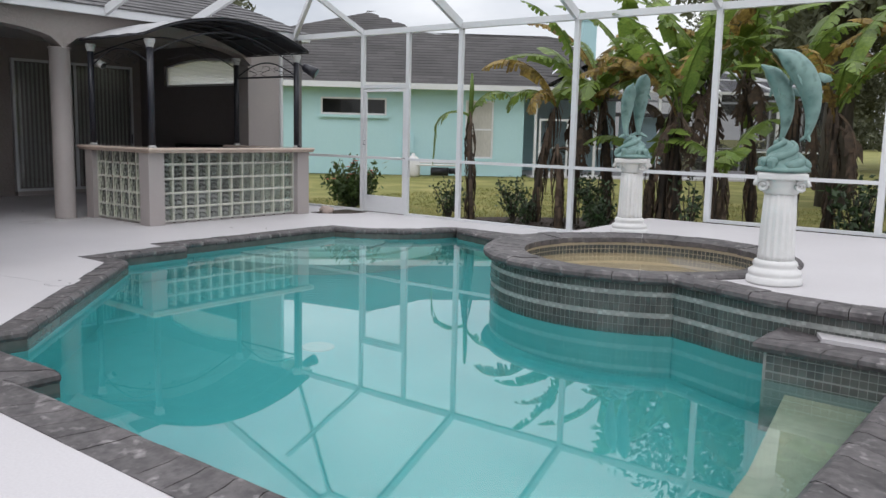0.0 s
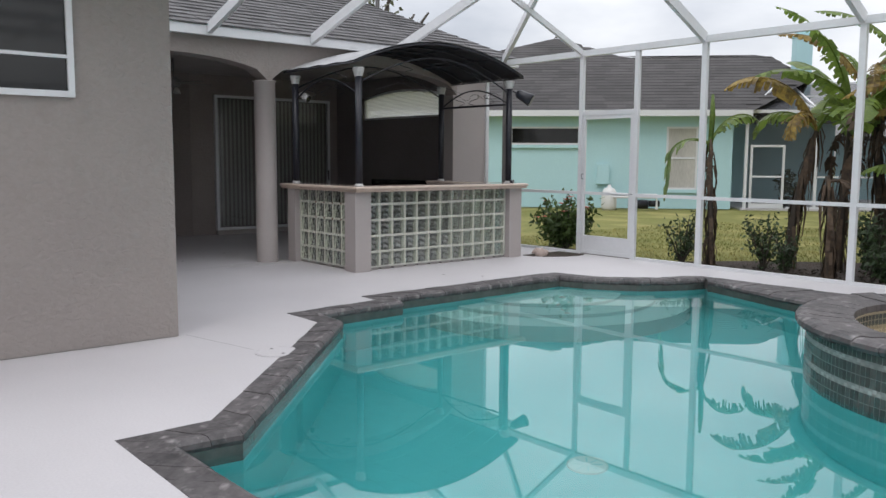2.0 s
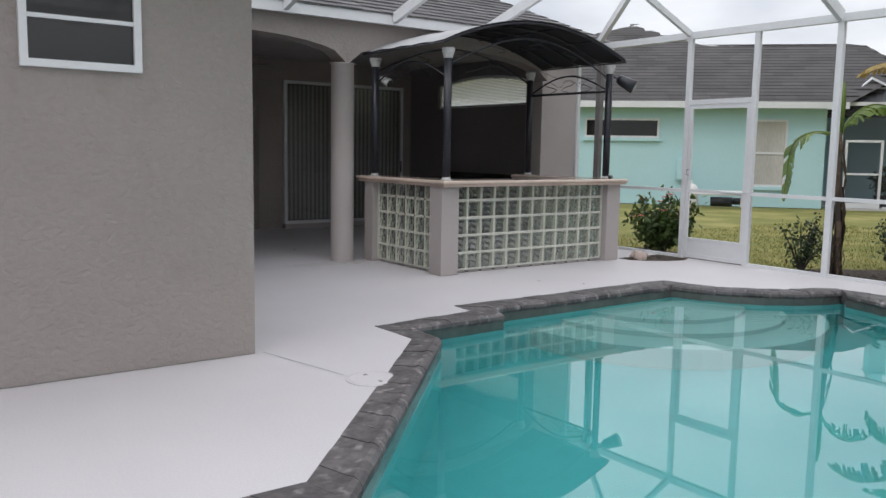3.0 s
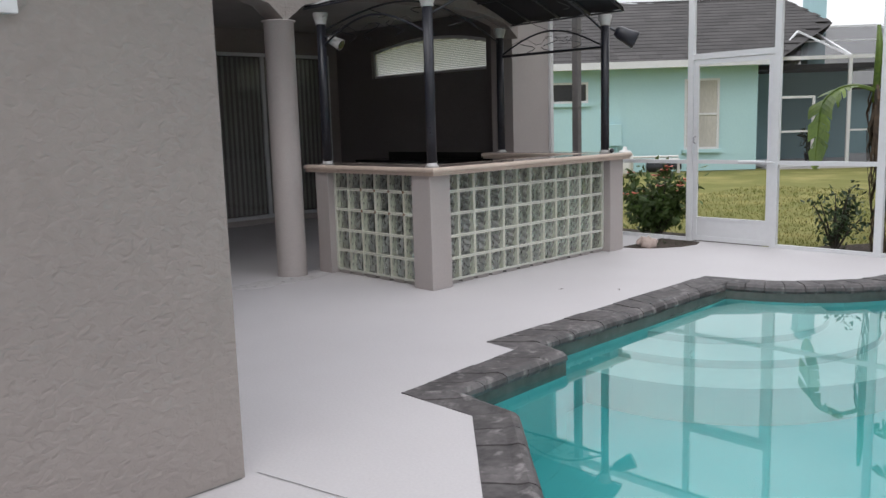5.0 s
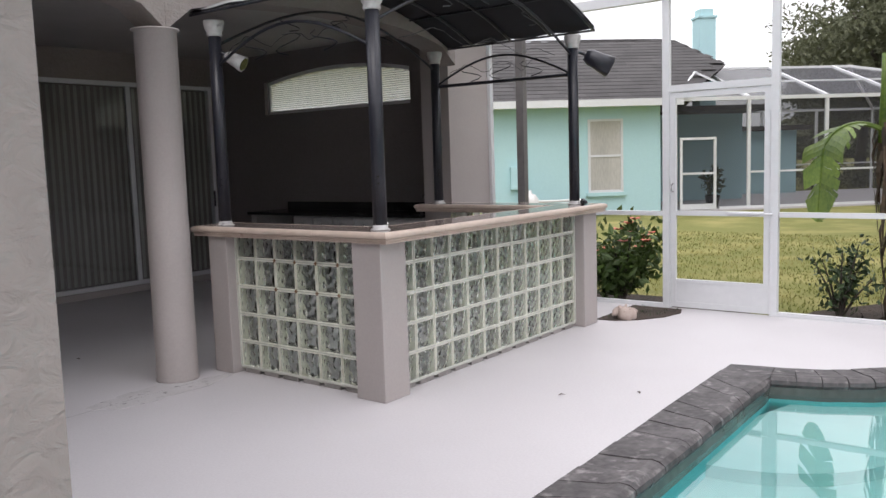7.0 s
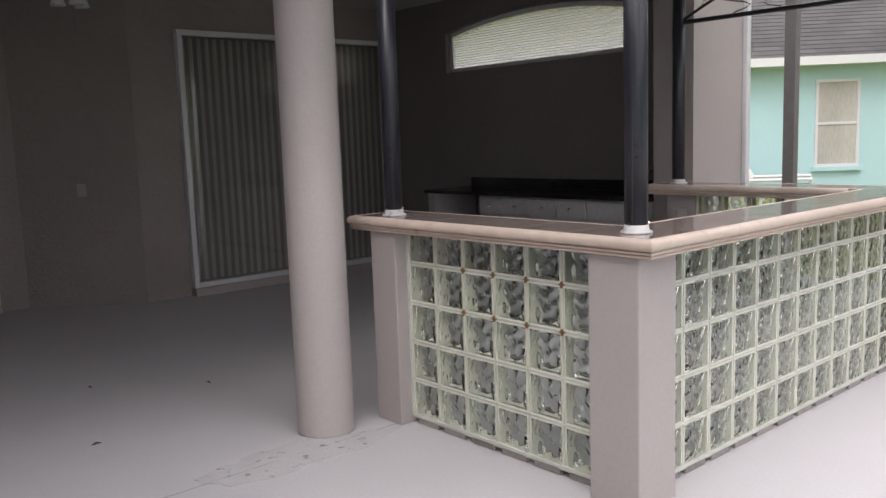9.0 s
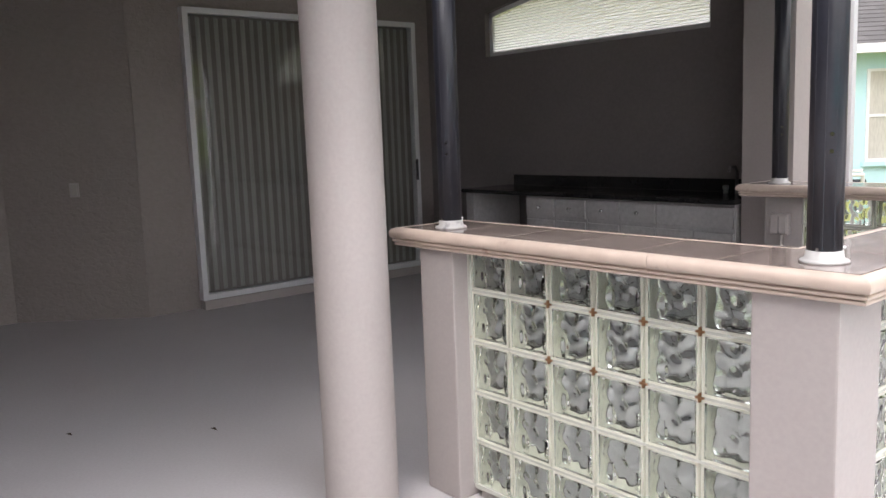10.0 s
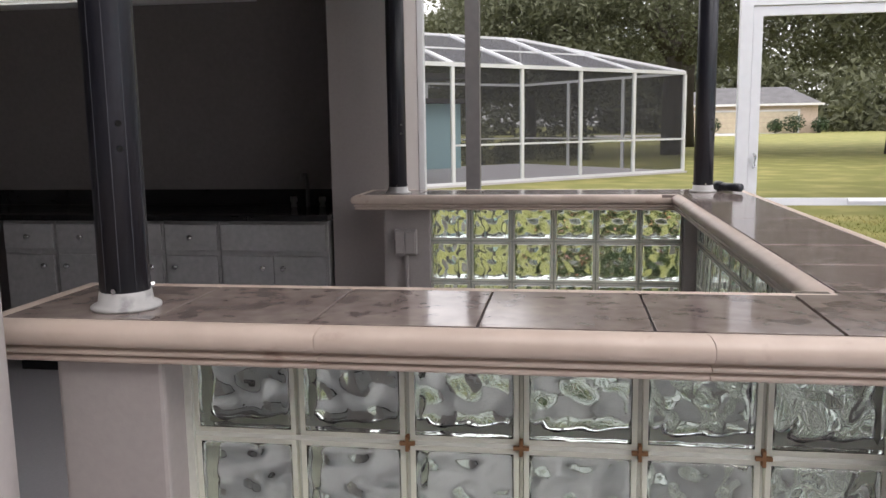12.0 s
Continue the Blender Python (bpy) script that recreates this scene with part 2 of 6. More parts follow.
M_scuff = surface("scuffed_bare_concrete", (0.61, 0.585, 0.595), (0.53, 0.51, 0.515), rough=0.95, fine=55, coarse=6, bump=0.8, depth=0.006, stain=(0.22, 0.21, 0.21), stain_at=(0.60, 0.72))
M_drive = surface("concrete_drive", (0.5, 0.48, 0.46), rough=0.9, fine=8)


def translucent(name, col, through, rough=0.4):
    """Pale cast glass that lets light through."""
    m = bpy.data.materials.new(name)
    n, l = tree_of(m)
    out = n.new("ShaderNodeOutputMaterial")
    b = n.new("ShaderNodeBsdfPrincipled")
    b.inputs["Base Color"].default_value, b.inputs["Roughness"].default_value = (*col, 1), rough
    t = n.new("ShaderNodeBsdfTranslucent")
    t.inputs["Color"].default_value = (*col, 1)
    mix = n.new("ShaderNodeMixShader")
    mix.inputs["Fac"].default_value = through
    l.new(b.outputs["BSDF"], mix.inputs[1])
    l.new(t.outputs["BSDF"], mix.inputs[2])
    l.new(mix.outputs["Shader"], out.inputs["Surface"])
    return m


def screen_mesh(name, col, see):
    """Fine insect screen: part thread, part gap."""
    m = bpy.data.materials.new(name)
    n, l = tree_of(m)
    out = n.new("ShaderNodeOutputMaterial")
    b = n.new("ShaderNodeBsdfDiffuse")
    b.inputs["Color"].default_value = (*col, 1)
    t = n.new("ShaderNodeBsdfTransparent")
    mix = n.new("ShaderNodeMixShader")
    mix.inputs["Fac"].default_value = see
    l.new(b.outputs["BSDF"], mix.inputs[1])
    l.new(t.outputs["BSDF"], mix.inputs[2])
    l.new(mix.outputs["Shader"], out.inputs["Surface"])
    return m


def hazed_glass(name, haze):
    """Window glass with a white translucent haze mixed in to brighten it."""
    m = bpy.data.materials.new(name)
    n, l = tree_of(m)
    out = n.new("ShaderNodeOutputMaterial")
    t = n.new("ShaderNodeBsdfTransparent")
    d = n.new("ShaderNodeBsdfTranslucent")
    d.inputs["Color"].default_value = (0.9, 0.9, 0.9, 1)
    mix = n.new("ShaderNodeMixShader")
    mix.inputs["Fac"].default_value = haze
    l.new(t.outputs["BSDF"], mix.inputs[1])
    l.new(d.outputs["BSDF"], mix.inputs[2])
    l.new(mix.outputs["Shader"], out.inputs["Surface"])
    return m


M_hazed = hazed_glass("brightening_haze_glass", 0.42)
M_blockedge = translucent("pale_block_rim", (0.93, 0.93, 0.85), 0.55)
M_screen = screen_mesh("insect_screen", (0.06, 0.06, 0.065), 0.54)
M_screen_roof = screen_mesh("roof_insect_screen", (0.13, 0.13, 0.14), 0.45)
M_slat = translucent("white_blind_slat", (0.90, 0.90, 0.88), 0.65, 0.6)
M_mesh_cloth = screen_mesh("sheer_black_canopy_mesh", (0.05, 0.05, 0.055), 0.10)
M_grassblade = surface("grass_blades", (0.24, 0.25, 0.075), (0.17, 0.19, 0.05), rough=0.8, fine=5, coarse=0.6, bump=0, island=0.2, stain=(0.33, 0.29, 0.11), stain_at=(0.46, 0.62), trans=0.4)

# ---- mesh helpers ----
def part(name, bm, material, parent=None, label="", smooth=False, flat=False):
    """Links a bmesh as one mesh object, under a thing or a part."""
    me = bpy.data.meshes.new(name)
    if not flat:
        bmesh.ops.recalc_face_normals(bm, faces=bm.faces)
    bm.to_mesh(me)
    bm.free()
    me.materials.append(material)
    if smooth:
        me.polygons.foreach_set("use_smooth", [True] * len(me.polygons))
    ob = new(name, me)
    if parent is not None:
        ob.parent = parent
    if label:
        ob["label"] = label
    return ob


def thing(name, label, category, at=(0, 0, 0), turn=0.0, group="", kind=""):
    ob = new(name)
    ob.matrix_basis = pose(*at, 0, 0, turn)
    return tagged(ob, label, category, group, kind)


def setting(ob, label, category):
    return tagged(ob, label, category, "", "structure")


def box(bm, x0, x1, y0, y1, z0, z1, bevel=0.0):
    m = Matrix.LocRotScale(((x0 + x1) / 2, (y0 + y1) / 2, (z0 + z1) / 2), None, (abs(x1 - x0), abs(y1 - y0), abs(z1 - z0)))
    got = bmesh.ops.create_cube(bm, size=1.0, matrix=m)
    if bevel:
        edges = list({e for v in got["verts"] for e in v.link_edges})
        bmesh.ops.bevel(bm, geom=edges, offset=bevel, segments=2, affect="EDGES", profile=0.6)
    return bm


def cube(x0, x1, y0, y1, z0, z1, bevel=0.0):
    return box(bmesh.new(), x0, x1, y0, y1, z0, z1, bevel)


def tube(bm, pts, radii, seg=8, cap=True):
    """A round bar through pts; radii is one number or one for each point."""
    pts = [Vector(p) for p in pts]
    if not hasattr(radii, "__len__"):
        radii = [radii] * len(pts)
    rings = []
    up = Vector((0, 0, 1))
    for i, p in enumerate(pts):
        d = (pts[min(i + 1, len(pts) - 1)] - pts[max(i - 1, 0)]).normalized()
        ref = up if abs(d.z) < 0.95 else Vector((1, 0, 0))
        a = d.cross(ref).normalized()
        c = d.cross(a).normalized()
        rings.append([bm.verts.new(p + radii[i] * (math.cos(k * math.tau / seg) * a + math.sin(k * math.tau / seg) * c)) for k in range(seg)])
    for r0, r1 in zip(rings, rings[1:]):
        for k in range(seg):
            bm.faces.new((r0[k], r0[(k + 1) % seg], r1[(k + 1) % seg], r1[k]))
    if cap:
        bm.faces.new(rings[0])
        bm.faces.new(rings[-1])
    return bm


def lathe(bm, profile, seg=24, at=(0, 0, 0), flute=0.0, flutes=0):
    """Turns (radius, height) pairs about the upright axis at a place."""
    rings = []
    for r, z in profile:
        ring = []
        for k in range(seg):
            a = k * math.tau / seg
            q = r * (1 - flute * (0.5 + 0.5 * math.cos(flutes * a))) if flutes else r
            ring.append(bm.verts.new((at[0] + q * math.cos(a), at[1] + q * math.sin(a), at[2] + z)))
        rings.append(ring)
    for r0, r1 in zip(rings, rings[1:]):
        for k in range(seg):
            bm.faces.new((r0[k], r0[(k + 1) % seg], r1[(k + 1) % seg], r1[k]))
    bm.faces.new(rings[0])
    bm.faces.new(rings[-1])
    return bm


def sheet(outline, holes=(), z=0.0):
    """A flat sheet with holes."""
    from mathutils.geometry import tessellate_polygon
    loops = [[Vector((x, y, z)) for x, y in loop] for loop in (outline, *holes)]
    flat = [p for loop in loops for p in loop]
    bm = bmesh.new()
    vs = [bm.verts.new(p) for p in flat]
    for a, b, c in tessellate_polygon(loops):
        try:
            bm.faces.new((vs[a], vs[b], vs[c]))
        except ValueError:
            pass
    bm.normal_update()
    for f in bm.faces:
        if f.normal.z < 0:
            f.normal_flip()
    return bm


def prism(outline, z0, z1):
    bm = bmesh.new()
    lo = [bm.verts.new((x, y, z0)) for x, y in outline]
    hi = [bm.verts.new((x, y, z1)) for x, y in outline]
    bm.faces.new(lo)
    bm.faces.new(hi)
    for i in range(len(lo)):
        j = (i + 1) % len(lo)
        bm.faces.new((lo[i], lo[j], hi[j], hi[i]))
    return bm


def skirt(bm, line, z0, z1, close=False):
    lo = [bm.verts.new((x, y, z0)) for x, y in line]
    hi = [bm.verts.new((x, y, z1)) for x, y in line]
    for i in range(len(lo) if close else len(lo) - 1):
        j = (i + 1) % len(lo)
        bm.faces.new((lo[i], lo[j], hi[j], hi[i]))
    return bm


def frame_bars(bm, axis, at, a0, a1, z0, z1, w, d):
    """Four bars round an opening in the plane axis = at; w is their face width, d their depth."""
    for p0, p1, q0, q1 in ((a0, a0 + w, z0, z1), (a1 - w, a1, z0, z1), (a0 + w, a1 - w, z0, z0 + w), (a0 + w, a1 - w, z1 - w, z1)):
        if axis == "x":
            box(bm, at - d / 2, at + d / 2, p0, p1, q0, q1)
        else:
            box(bm, p0, p1, at - d / 2, at + d / 2, q0, q1)
    return bm

# ---- pool outline: matched inner (lip) and outer (deck) points ----
ARC = [radians(a) for a in (-80, -68, -56, -44, -32, -20, -8)]
EDGE = [((1.75, 1.33), (2.10, 1.06)), ((-1.95, 1.30), (-2.26, 1.05)), ((-1.95, 1.55), (-2.26, 1.33)), ((-3.08, 1.53), (-3.38, 1.33)),
        ((-3.04, 1.88), (-3.37, 1.85)), ((-5.21, 3.93), (-5.40, 3.79)), ((-5.68, 3.98), (-5.95, 3.79)), ((-5.71, 4.98), (-6.05, 4.87)),
        ((-5.97, 5.06), (-6.32, 4.89)), ((-5.97, 7.50), (-6.34, 7.93))]
EDGE += [((-6.25 + 1.54 * math.cos(a), 9.15 + 1.54 * math.sin(a)), (-6.25 + 1.18 * math.cos(a), 9.15 + 1.18 * math.sin(a))) for a in ARC]
EDGE += [((-4.62, 8.76), (-4.95, 9.12)), ((-3.35, 8.30), (-3.1, 9.15)), ((-2.1, 8.0), (-1.95, 9.1))]
RIGHT = [((1.75, 4.55), (2.10, 4.55)), ((1.75, 1.33), (2.10, 1.06))]
WATER_Z = -0.10
SPA = Vector((-0.745, 6.52))
SPA_Z = 0.33

inner = [a for a, b in EDGE] + [(-0.7, 6.6), (1.75, 5.6)]
outer = [b for a, b in EDGE] + [(-0.7, 7.2), (2.10, 5.6)]

# deck, lawn and beds
DECK = [(-14.9, -6.5), (9.0, -6.5), (9.0, 9.90), (-15.0, 9.90)]
setting(part("floor", sheet(DECK, [outer], 0.0), M_deck, flat=True), "pale lilac-white painted concrete pool deck with faint scuffs", "floor")
bm = bmesh.new()
skirt(bm, DECK, -0.14, 0.0, True)
setting(part("trim", bm, M_deck), "painted concrete edge of the pool deck", "trim")
setting(part("ground", sheet([(-900, -900), (900, -900), (900, 900), (-900, 900)], [[(-14.8, -6.4), (8.9, -6.4), (8.9, 9.84), (-14.9, 9.84)]], -0.12), M_lawn),
        "patchy green and straw-coloured lawn", "lawn")
bed = [(-6.55, 9.93), (-6.4, 10.7), (-5.8, 11.6), (-4.7, 12.7), (-3.2, 13.6), (-1.0, 13.9), (2.5, 13.9), (7.5, 13.6), (8.5, 9.93)]
setting(part("ground", prism(bed, -0.13, -0.075), M_soil), "dark mulch planting bed along the screen", "soil")
bed = [(-9.0, 9.93), (-6.75, 9.93), (-7.0, 10.55), (-7.9, 10.9), (-9.2, 10.9)]
setting(part("ground", prism(bed, -0.13, -0.08), M_soil), "dark mulch bed under the hibiscus", "soil")
patch = [(-7.93, 8.97), (-7.93, 9.80), (-7.42, 9.80), (-7.36, 9.62), (-7.42, 9.36), (-7.58, 9.12), (-7.76, 8.99)]
setting(part("ground", prism(patch, -0.05, 0.008), M_soil), "small curved patch of soil and moss cut into the deck", "soil")
bm = bmesh.new()
for i in range(170):
    x, y = random.uniform(-7.9, -7.42), random.uniform(9.02, 9.78)
    if y - 9.0 < (x + 7.80) * 1.4 and x > -7.8:
        continue
    h = random.uniform(0.008, 0.03)
    a = random.uniform(0, math.tau)
    v = [bm.verts.new((x, y, 0.006)), bm.verts.new((x + 0.012 * math.cos(a), y + 0.012 * math.sin(a), 0.006)), bm.verts.new((x + 0.02 * math.sin(a), y + 0.02 * math.cos(a), 0.006 + h))]
    bm.faces.new(v)
tagged(part("moss", bm, M_bush), "low green moss on the soil patch", "moss", "", "stuff")

# pool shell
bm = sheet(inner, (), -1.8)
skirt(bm, inner, -1.8, -0.24, True)
setting(part("pool_basin", bm, M_plaster), "pale aqua plastered swimming pool basin", "pool")
for i, (r, z) in enumerate(((1.75, -0.90), (1.35, -0.64), (0.95, -0.38))):
    pts = [(-5.98 + r * math.cos(radians(a)), 7.30 + r * math.sin(radians(a))) for a in range(-96, 76, 6)] + [(-5.98, 7.3)]
    setting(part("pool_step", prism(pts, -1.79, z), M_step), "pale curved underwater pool step", "step")
setting(part("pool_step", prism([(1.749, 2.2), (1.749, 5.4), (1.05, 5.4), (1.15, 4.6), (1.36, 3.3), (1.45, 2.2)], -1.79, -0.45), M_spa), "pale underwater bench at the shallow end", "step")
bm = sheet(inner, (), WATER_Z)
water = setting(part("water", bm, M_water, flat=True), "still clear teal pool water mirroring the screen cage", "water")
water.visible_shadow = False
bm = bmesh.new()
skirt(bm, inner, -0.24, -0.03, True)
setting(part("waterline_tile", bm, M_tile), "dark green-grey waterline tile of the pool", "tile")
d = thing("pool_drain", "round aqua-grey pool floor drain cover", "drain", (-2.54, 4.09, -1.798))
bm = lathe(bmesh.new(), [(0.001, 0.02), (0.13, 0.02), (0.14, 0.0)], 24)
part("cover", bm, M_step, d)
for k in range(8):
    a = k * math.tau / 8
    part("slot", tube(bmesh.new(), [(0.03 * math.cos(a), 0.03 * math.sin(a), 0.022), (0.10 * math.cos(a), 0.10 * math.sin(a), 0.020)], 0.004, 5), M_plaster, d)

# raised deck round the spa
front = [(0.10, 5.36), (0.30, 5.29), (0.50, 5.20), (0.75, 5.11), (1.02, 5.06), (1.40, 5.03), (2.6, 5.0), (9.0, 4.9)]
ring = [radians(a) for a in range(306, 160, -6)]
spa_out = [(SPA.x + 1.40 * math.cos(a), SPA.y + 1.40 * math.sin(a)) for a in ring]
raised = front + [(9.0, 9.78), (-2.15, 9.78), (-2.12, 8.4)] + spa_out[::-1]
hole = [(SPA.x + 1.12 * math.cos(k * math.tau / 48), SPA.y + 1.12 * math.sin(k * math.tau / 48)) for k in range(48)]
setting(part("floor", sheet(raised, [hole], SPA_Z - 0.004), M_deck), "pale painted raised deck round the spa", "floor")
bm = bmesh.new()
skirt(bm, raised, -1.79, -0.26, True)
setting(part("wall_spa", bm, M_plaster), "aqua plastered foot of the raised spa under water", "wall")
bm = bmesh.new()
skirt(bm, raised, -0.26, SPA_Z - 0.03, True)
setting(part("wall_spa", bm, M_tilegrout), "tiled retaining wall of the raised spa", "wall")
bm = bmesh.new()
skirt(bm, hole, -0.2, SPA_Z - 0.02, True)
for v in (sheet(hole, (), -0.015),):
    me = bpy.data.meshes.new("spa_floor")
    v.to_mesh(me)
    bm.from_mesh(me)
    v.free()
setting(part("spa_basin", bm, M_spa), "beige plastered spa basin", "spa")
sw = setting(part("water", sheet([(SPA.x + (x - SPA.x) * 0.999, SPA.y + (y - SPA.y) * 0.999) for x, y in hole], (), 0.17), M_spawater, flat=True), "murky greenish spa water", "water")
sw.visible_shadow = False
# low ledge beside the spa
bm = prism([(1.0, 4.62), (3.0, 4.55), (3.0, 5.2), (1.0, 5.25)], -1.5, 0.13)
setting(part("wall_ledge", bm, M_tilegrout), "tiled low ledge at the pool's shallow end", "wall")
setting(part("floor", prism([(1.28, 4.86), (3.0, 4.8), (3.0, 5.02), (1.2, 5.05)], 0.12, 0.165), M_deck), "pale painted ledge deck", "floor")

# worn strip of bare concrete between the lanai column and the bar pillar
rnd = random.Random(5)
rim = []
for (ax, ay), (bx, by) in (((-9.36, 5.84), (-9.58, 5.42)), ((-9.60, 5.38), (-9.52, 4.78)), ((-9.48, 4.74), (-9.30, 4.86)), ((-9.28, 4.92), (-9.22, 5.60))):
    for k in range(9):
        rim.append((ax + (bx - ax) * k / 9 + rnd.uniform(-0.022, 0.022), ay + (by - ay) * k / 9 + rnd.uniform(-0.022, 0.022)))
setting(part("worn_patch", prism(rim, -0.01, 0.003), M_scuff), "scuffed bare concrete patch where the deck paint has worn off", "floor")

# ---- house: wing wall, covered lanai, roof ----
H0, HX = 3.06, -9.63
wall = part("wall_wing", cube(-5.92, -5.62, -6.4, 2.60, 0.0, 3.0), M_stucco)
setting(wall, "rough taupe stucco house wall with a window", "wall")
setting(part("wall_wing_end", cube(-14.6, -5.922, 2.36, 2.596, 0.0, 3.0), M_stucco), "rough taupe stucco end wall", "wall")
# window in the wing wall
w = thing("window_1", "white framed single-hung house window with dark glass", "window", (-5.62, 1.515, 1.90), 0, "", "structure")
part("window_frame", frame_bars(bmesh.new(), "x", 0.012, -0.345, 0.345, -0.01, 1.35, 0.045, 0.05), M_white, w)
part("pane", cube(-0.005, 0.008, -0.305, 0.305, 0.03, 1.31), M_darkglass, w, "dark reflecting glass")
part("muntin", cube(0.008, 0.03, -0.30, 0.30, 0.27, 0.295), M_white, w)
# lanai walls
setting(part("wall_lanai_west", cube(-14.9, -14.65, 2.61, 5.44, 0.0, 3.0), M_stucco), "taupe stucco lanai wall", "wall")
setting(part("wall_lanai_angle", prism([(-14.65, 5.44), (-13.95, 6.33), (-14.15, 6.5), (-14.9, 5.5)], 0.0, 3.0), M_stucco), "taupe stucco angled lanai wall", "wall")
setting(part("wall_lanai_back", cube(-14.2, -13.95, 6.335, 9.60, 0.0, 3.0), M_stucco), "taupe stucco lanai wall with sliding doors", "wall")


def arch_wall(y0, y1, x0, x1, top, rise_ends, rise_mid, z_top, n=16):
    """A header wall along y whose underside is an arch."""
    bm = bmesh.new()
    rows = []
    for i in range(n + 1):
        s = i / n
        z = rise_ends + (rise_mid - rise_ends) * math.sqrt(max(0.0, 1 - (2 * s - 1) ** 2)) ** 0.9
        y = y0 + (y1 - y0) * s
        rows.append([bm.verts.new(p) for p in ((x0, y, z), (x1, y, z), (x1, y, z_top), (x0, y, z_top))])
    for a, b in zip(rows, rows[1:]):
        for k in range(4):
            bm.faces.new((a[k], a[(k + 1) % 4], b[(k + 1) % 4], b[k]))
    bm.faces.new(rows[0])
    bm.faces.new(rows[-1])
    return bm


setting(part("wall_header", arch_wall(2.61, 5.557, HX - 0.14, HX + 0.14, 0, 2.50, 2.80, H0), M_stucco), "taupe stucco arched header of the lanai", "wall")
setting(part("wall_header", arch_wall(5.559, 8.98, HX - 0.14, HX + 0.14, 0, 2.50, 2.82, H0), M_stucco), "taupe stucco arched header of the lanai", "wall")
setting(part("wall_pier", cube(-9.95, -9.59, 8.982, 9.76, 0.0, 3.06), M_pale), "pale taupe stucco pier at the lanai's end", "wall")
col = part("column", lathe(bmesh.new(), [(0.152, 0.0), (0.152, 0.012), (0.148, 0.02), (0.146, 1.3), (0.146, 2.5), (0.165, 2.505), (0.165, 2.515)], 40, (HX + 0.01, 5.557, 0.0)), M_pale, smooth=True)
setting(col, "round pale taupe plastered column carrying the lanai header", "column")

# dark wall with the arched window; lanai shade is put into its stucco colour
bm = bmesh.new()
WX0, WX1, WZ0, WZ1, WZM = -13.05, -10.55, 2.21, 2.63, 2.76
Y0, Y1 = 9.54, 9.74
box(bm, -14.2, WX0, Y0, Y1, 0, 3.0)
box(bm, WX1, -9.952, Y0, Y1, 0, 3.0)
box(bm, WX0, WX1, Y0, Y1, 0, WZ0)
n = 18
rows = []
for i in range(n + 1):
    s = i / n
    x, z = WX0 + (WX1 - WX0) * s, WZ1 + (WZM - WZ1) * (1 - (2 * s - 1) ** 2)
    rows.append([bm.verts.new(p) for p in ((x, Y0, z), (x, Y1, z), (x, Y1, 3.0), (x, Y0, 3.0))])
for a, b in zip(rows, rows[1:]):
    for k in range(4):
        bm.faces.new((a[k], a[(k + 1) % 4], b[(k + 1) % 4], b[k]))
setting(part("wall_north", bm, M_dark_wall), "dark stucco wall with an arched window opening, shade put into its colour", "wall")
w = thing("window_2", "white framed arched picture window high in the dark wall", "window", (0, 0, 0), 0, "", "structure")
bm = bmesh.new()
fw = 0.045
box(bm, WX0, WX0 + fw, 9.60, 9.67, WZ0, WZ1 + 0.01)
box(bm, WX1 - fw, WX1, 9.60, 9.67, WZ0, WZ1 + 0.01)
box(bm, WX0 + fw, WX1 - fw, 9.60, 9.67, WZ0, WZ0 + fw)
rows = []
for i in range(n + 1):
    s = i / n
    x, z = WX0 + (WX1 - WX0) * s, WZ1 + (WZM - WZ1) * (1 - (2 * s - 1) ** 2)
    rows.append([bm.verts.new(p) for p in ((x, 9.60, z - fw), (x, 9.67, z - fw), (x, 9.67, z + 0.004), (x, 9.60, z + 0.004))])
for a, b in zip(rows, rows[1:]):
    for k in range(4):
        bm.faces.new((a[k], a[(k + 1) % 4], b[(k + 1) % 4], b[k]))
part("window_frame", bm, M_white, w)
pane = part("pane", cube(WX0 + fw, WX1 - fw, 9.63, 9.636, WZ0 + fw, WZM - fw), M_hazed, w, "glass with a white brightening haze mixed in")
pane.visible_shadow = False

for i in range(19):
    z = WZ0 + 0.06 + 0.0254 * i
    k = min(1.0, max(0.0, (WZM - 0.05 - z) / (WZM - WZ1)))
    half = (WX1 - WX0) / 2 - fw - 0.006
    if z > WZ1 - 0.05:
        half *= math.sqrt(k)
    if half < 0.2:
        continue
    cx = (WX0 + WX1) / 2
    bm = bmesh.new()
    vs = [bm.verts.new(p) for p in ((cx - half, 9.604, z + 0.006), (cx + half, 9.604, z + 0.006), (cx + half, 9.616, z + 0.0015), (cx - half, 9.616, z + 0.0015), (cx + half, 9.628, z - 0.006), (cx - half, 9.628, z - 0.006))]
    bm.faces.new(vs[:4])
    bm.faces.new((vs[3], vs[2], vs[4], vs[5]))
    part("blind_slat", bm, M_slat, w, "thin white blind slat")

setting(part("ceiling", cube(-14.9, HX - 0.14, 2.36, 9.74, 3.0, 3.08), M_ceiling), "shaded stucco ceiling of the lanai", "ceiling")


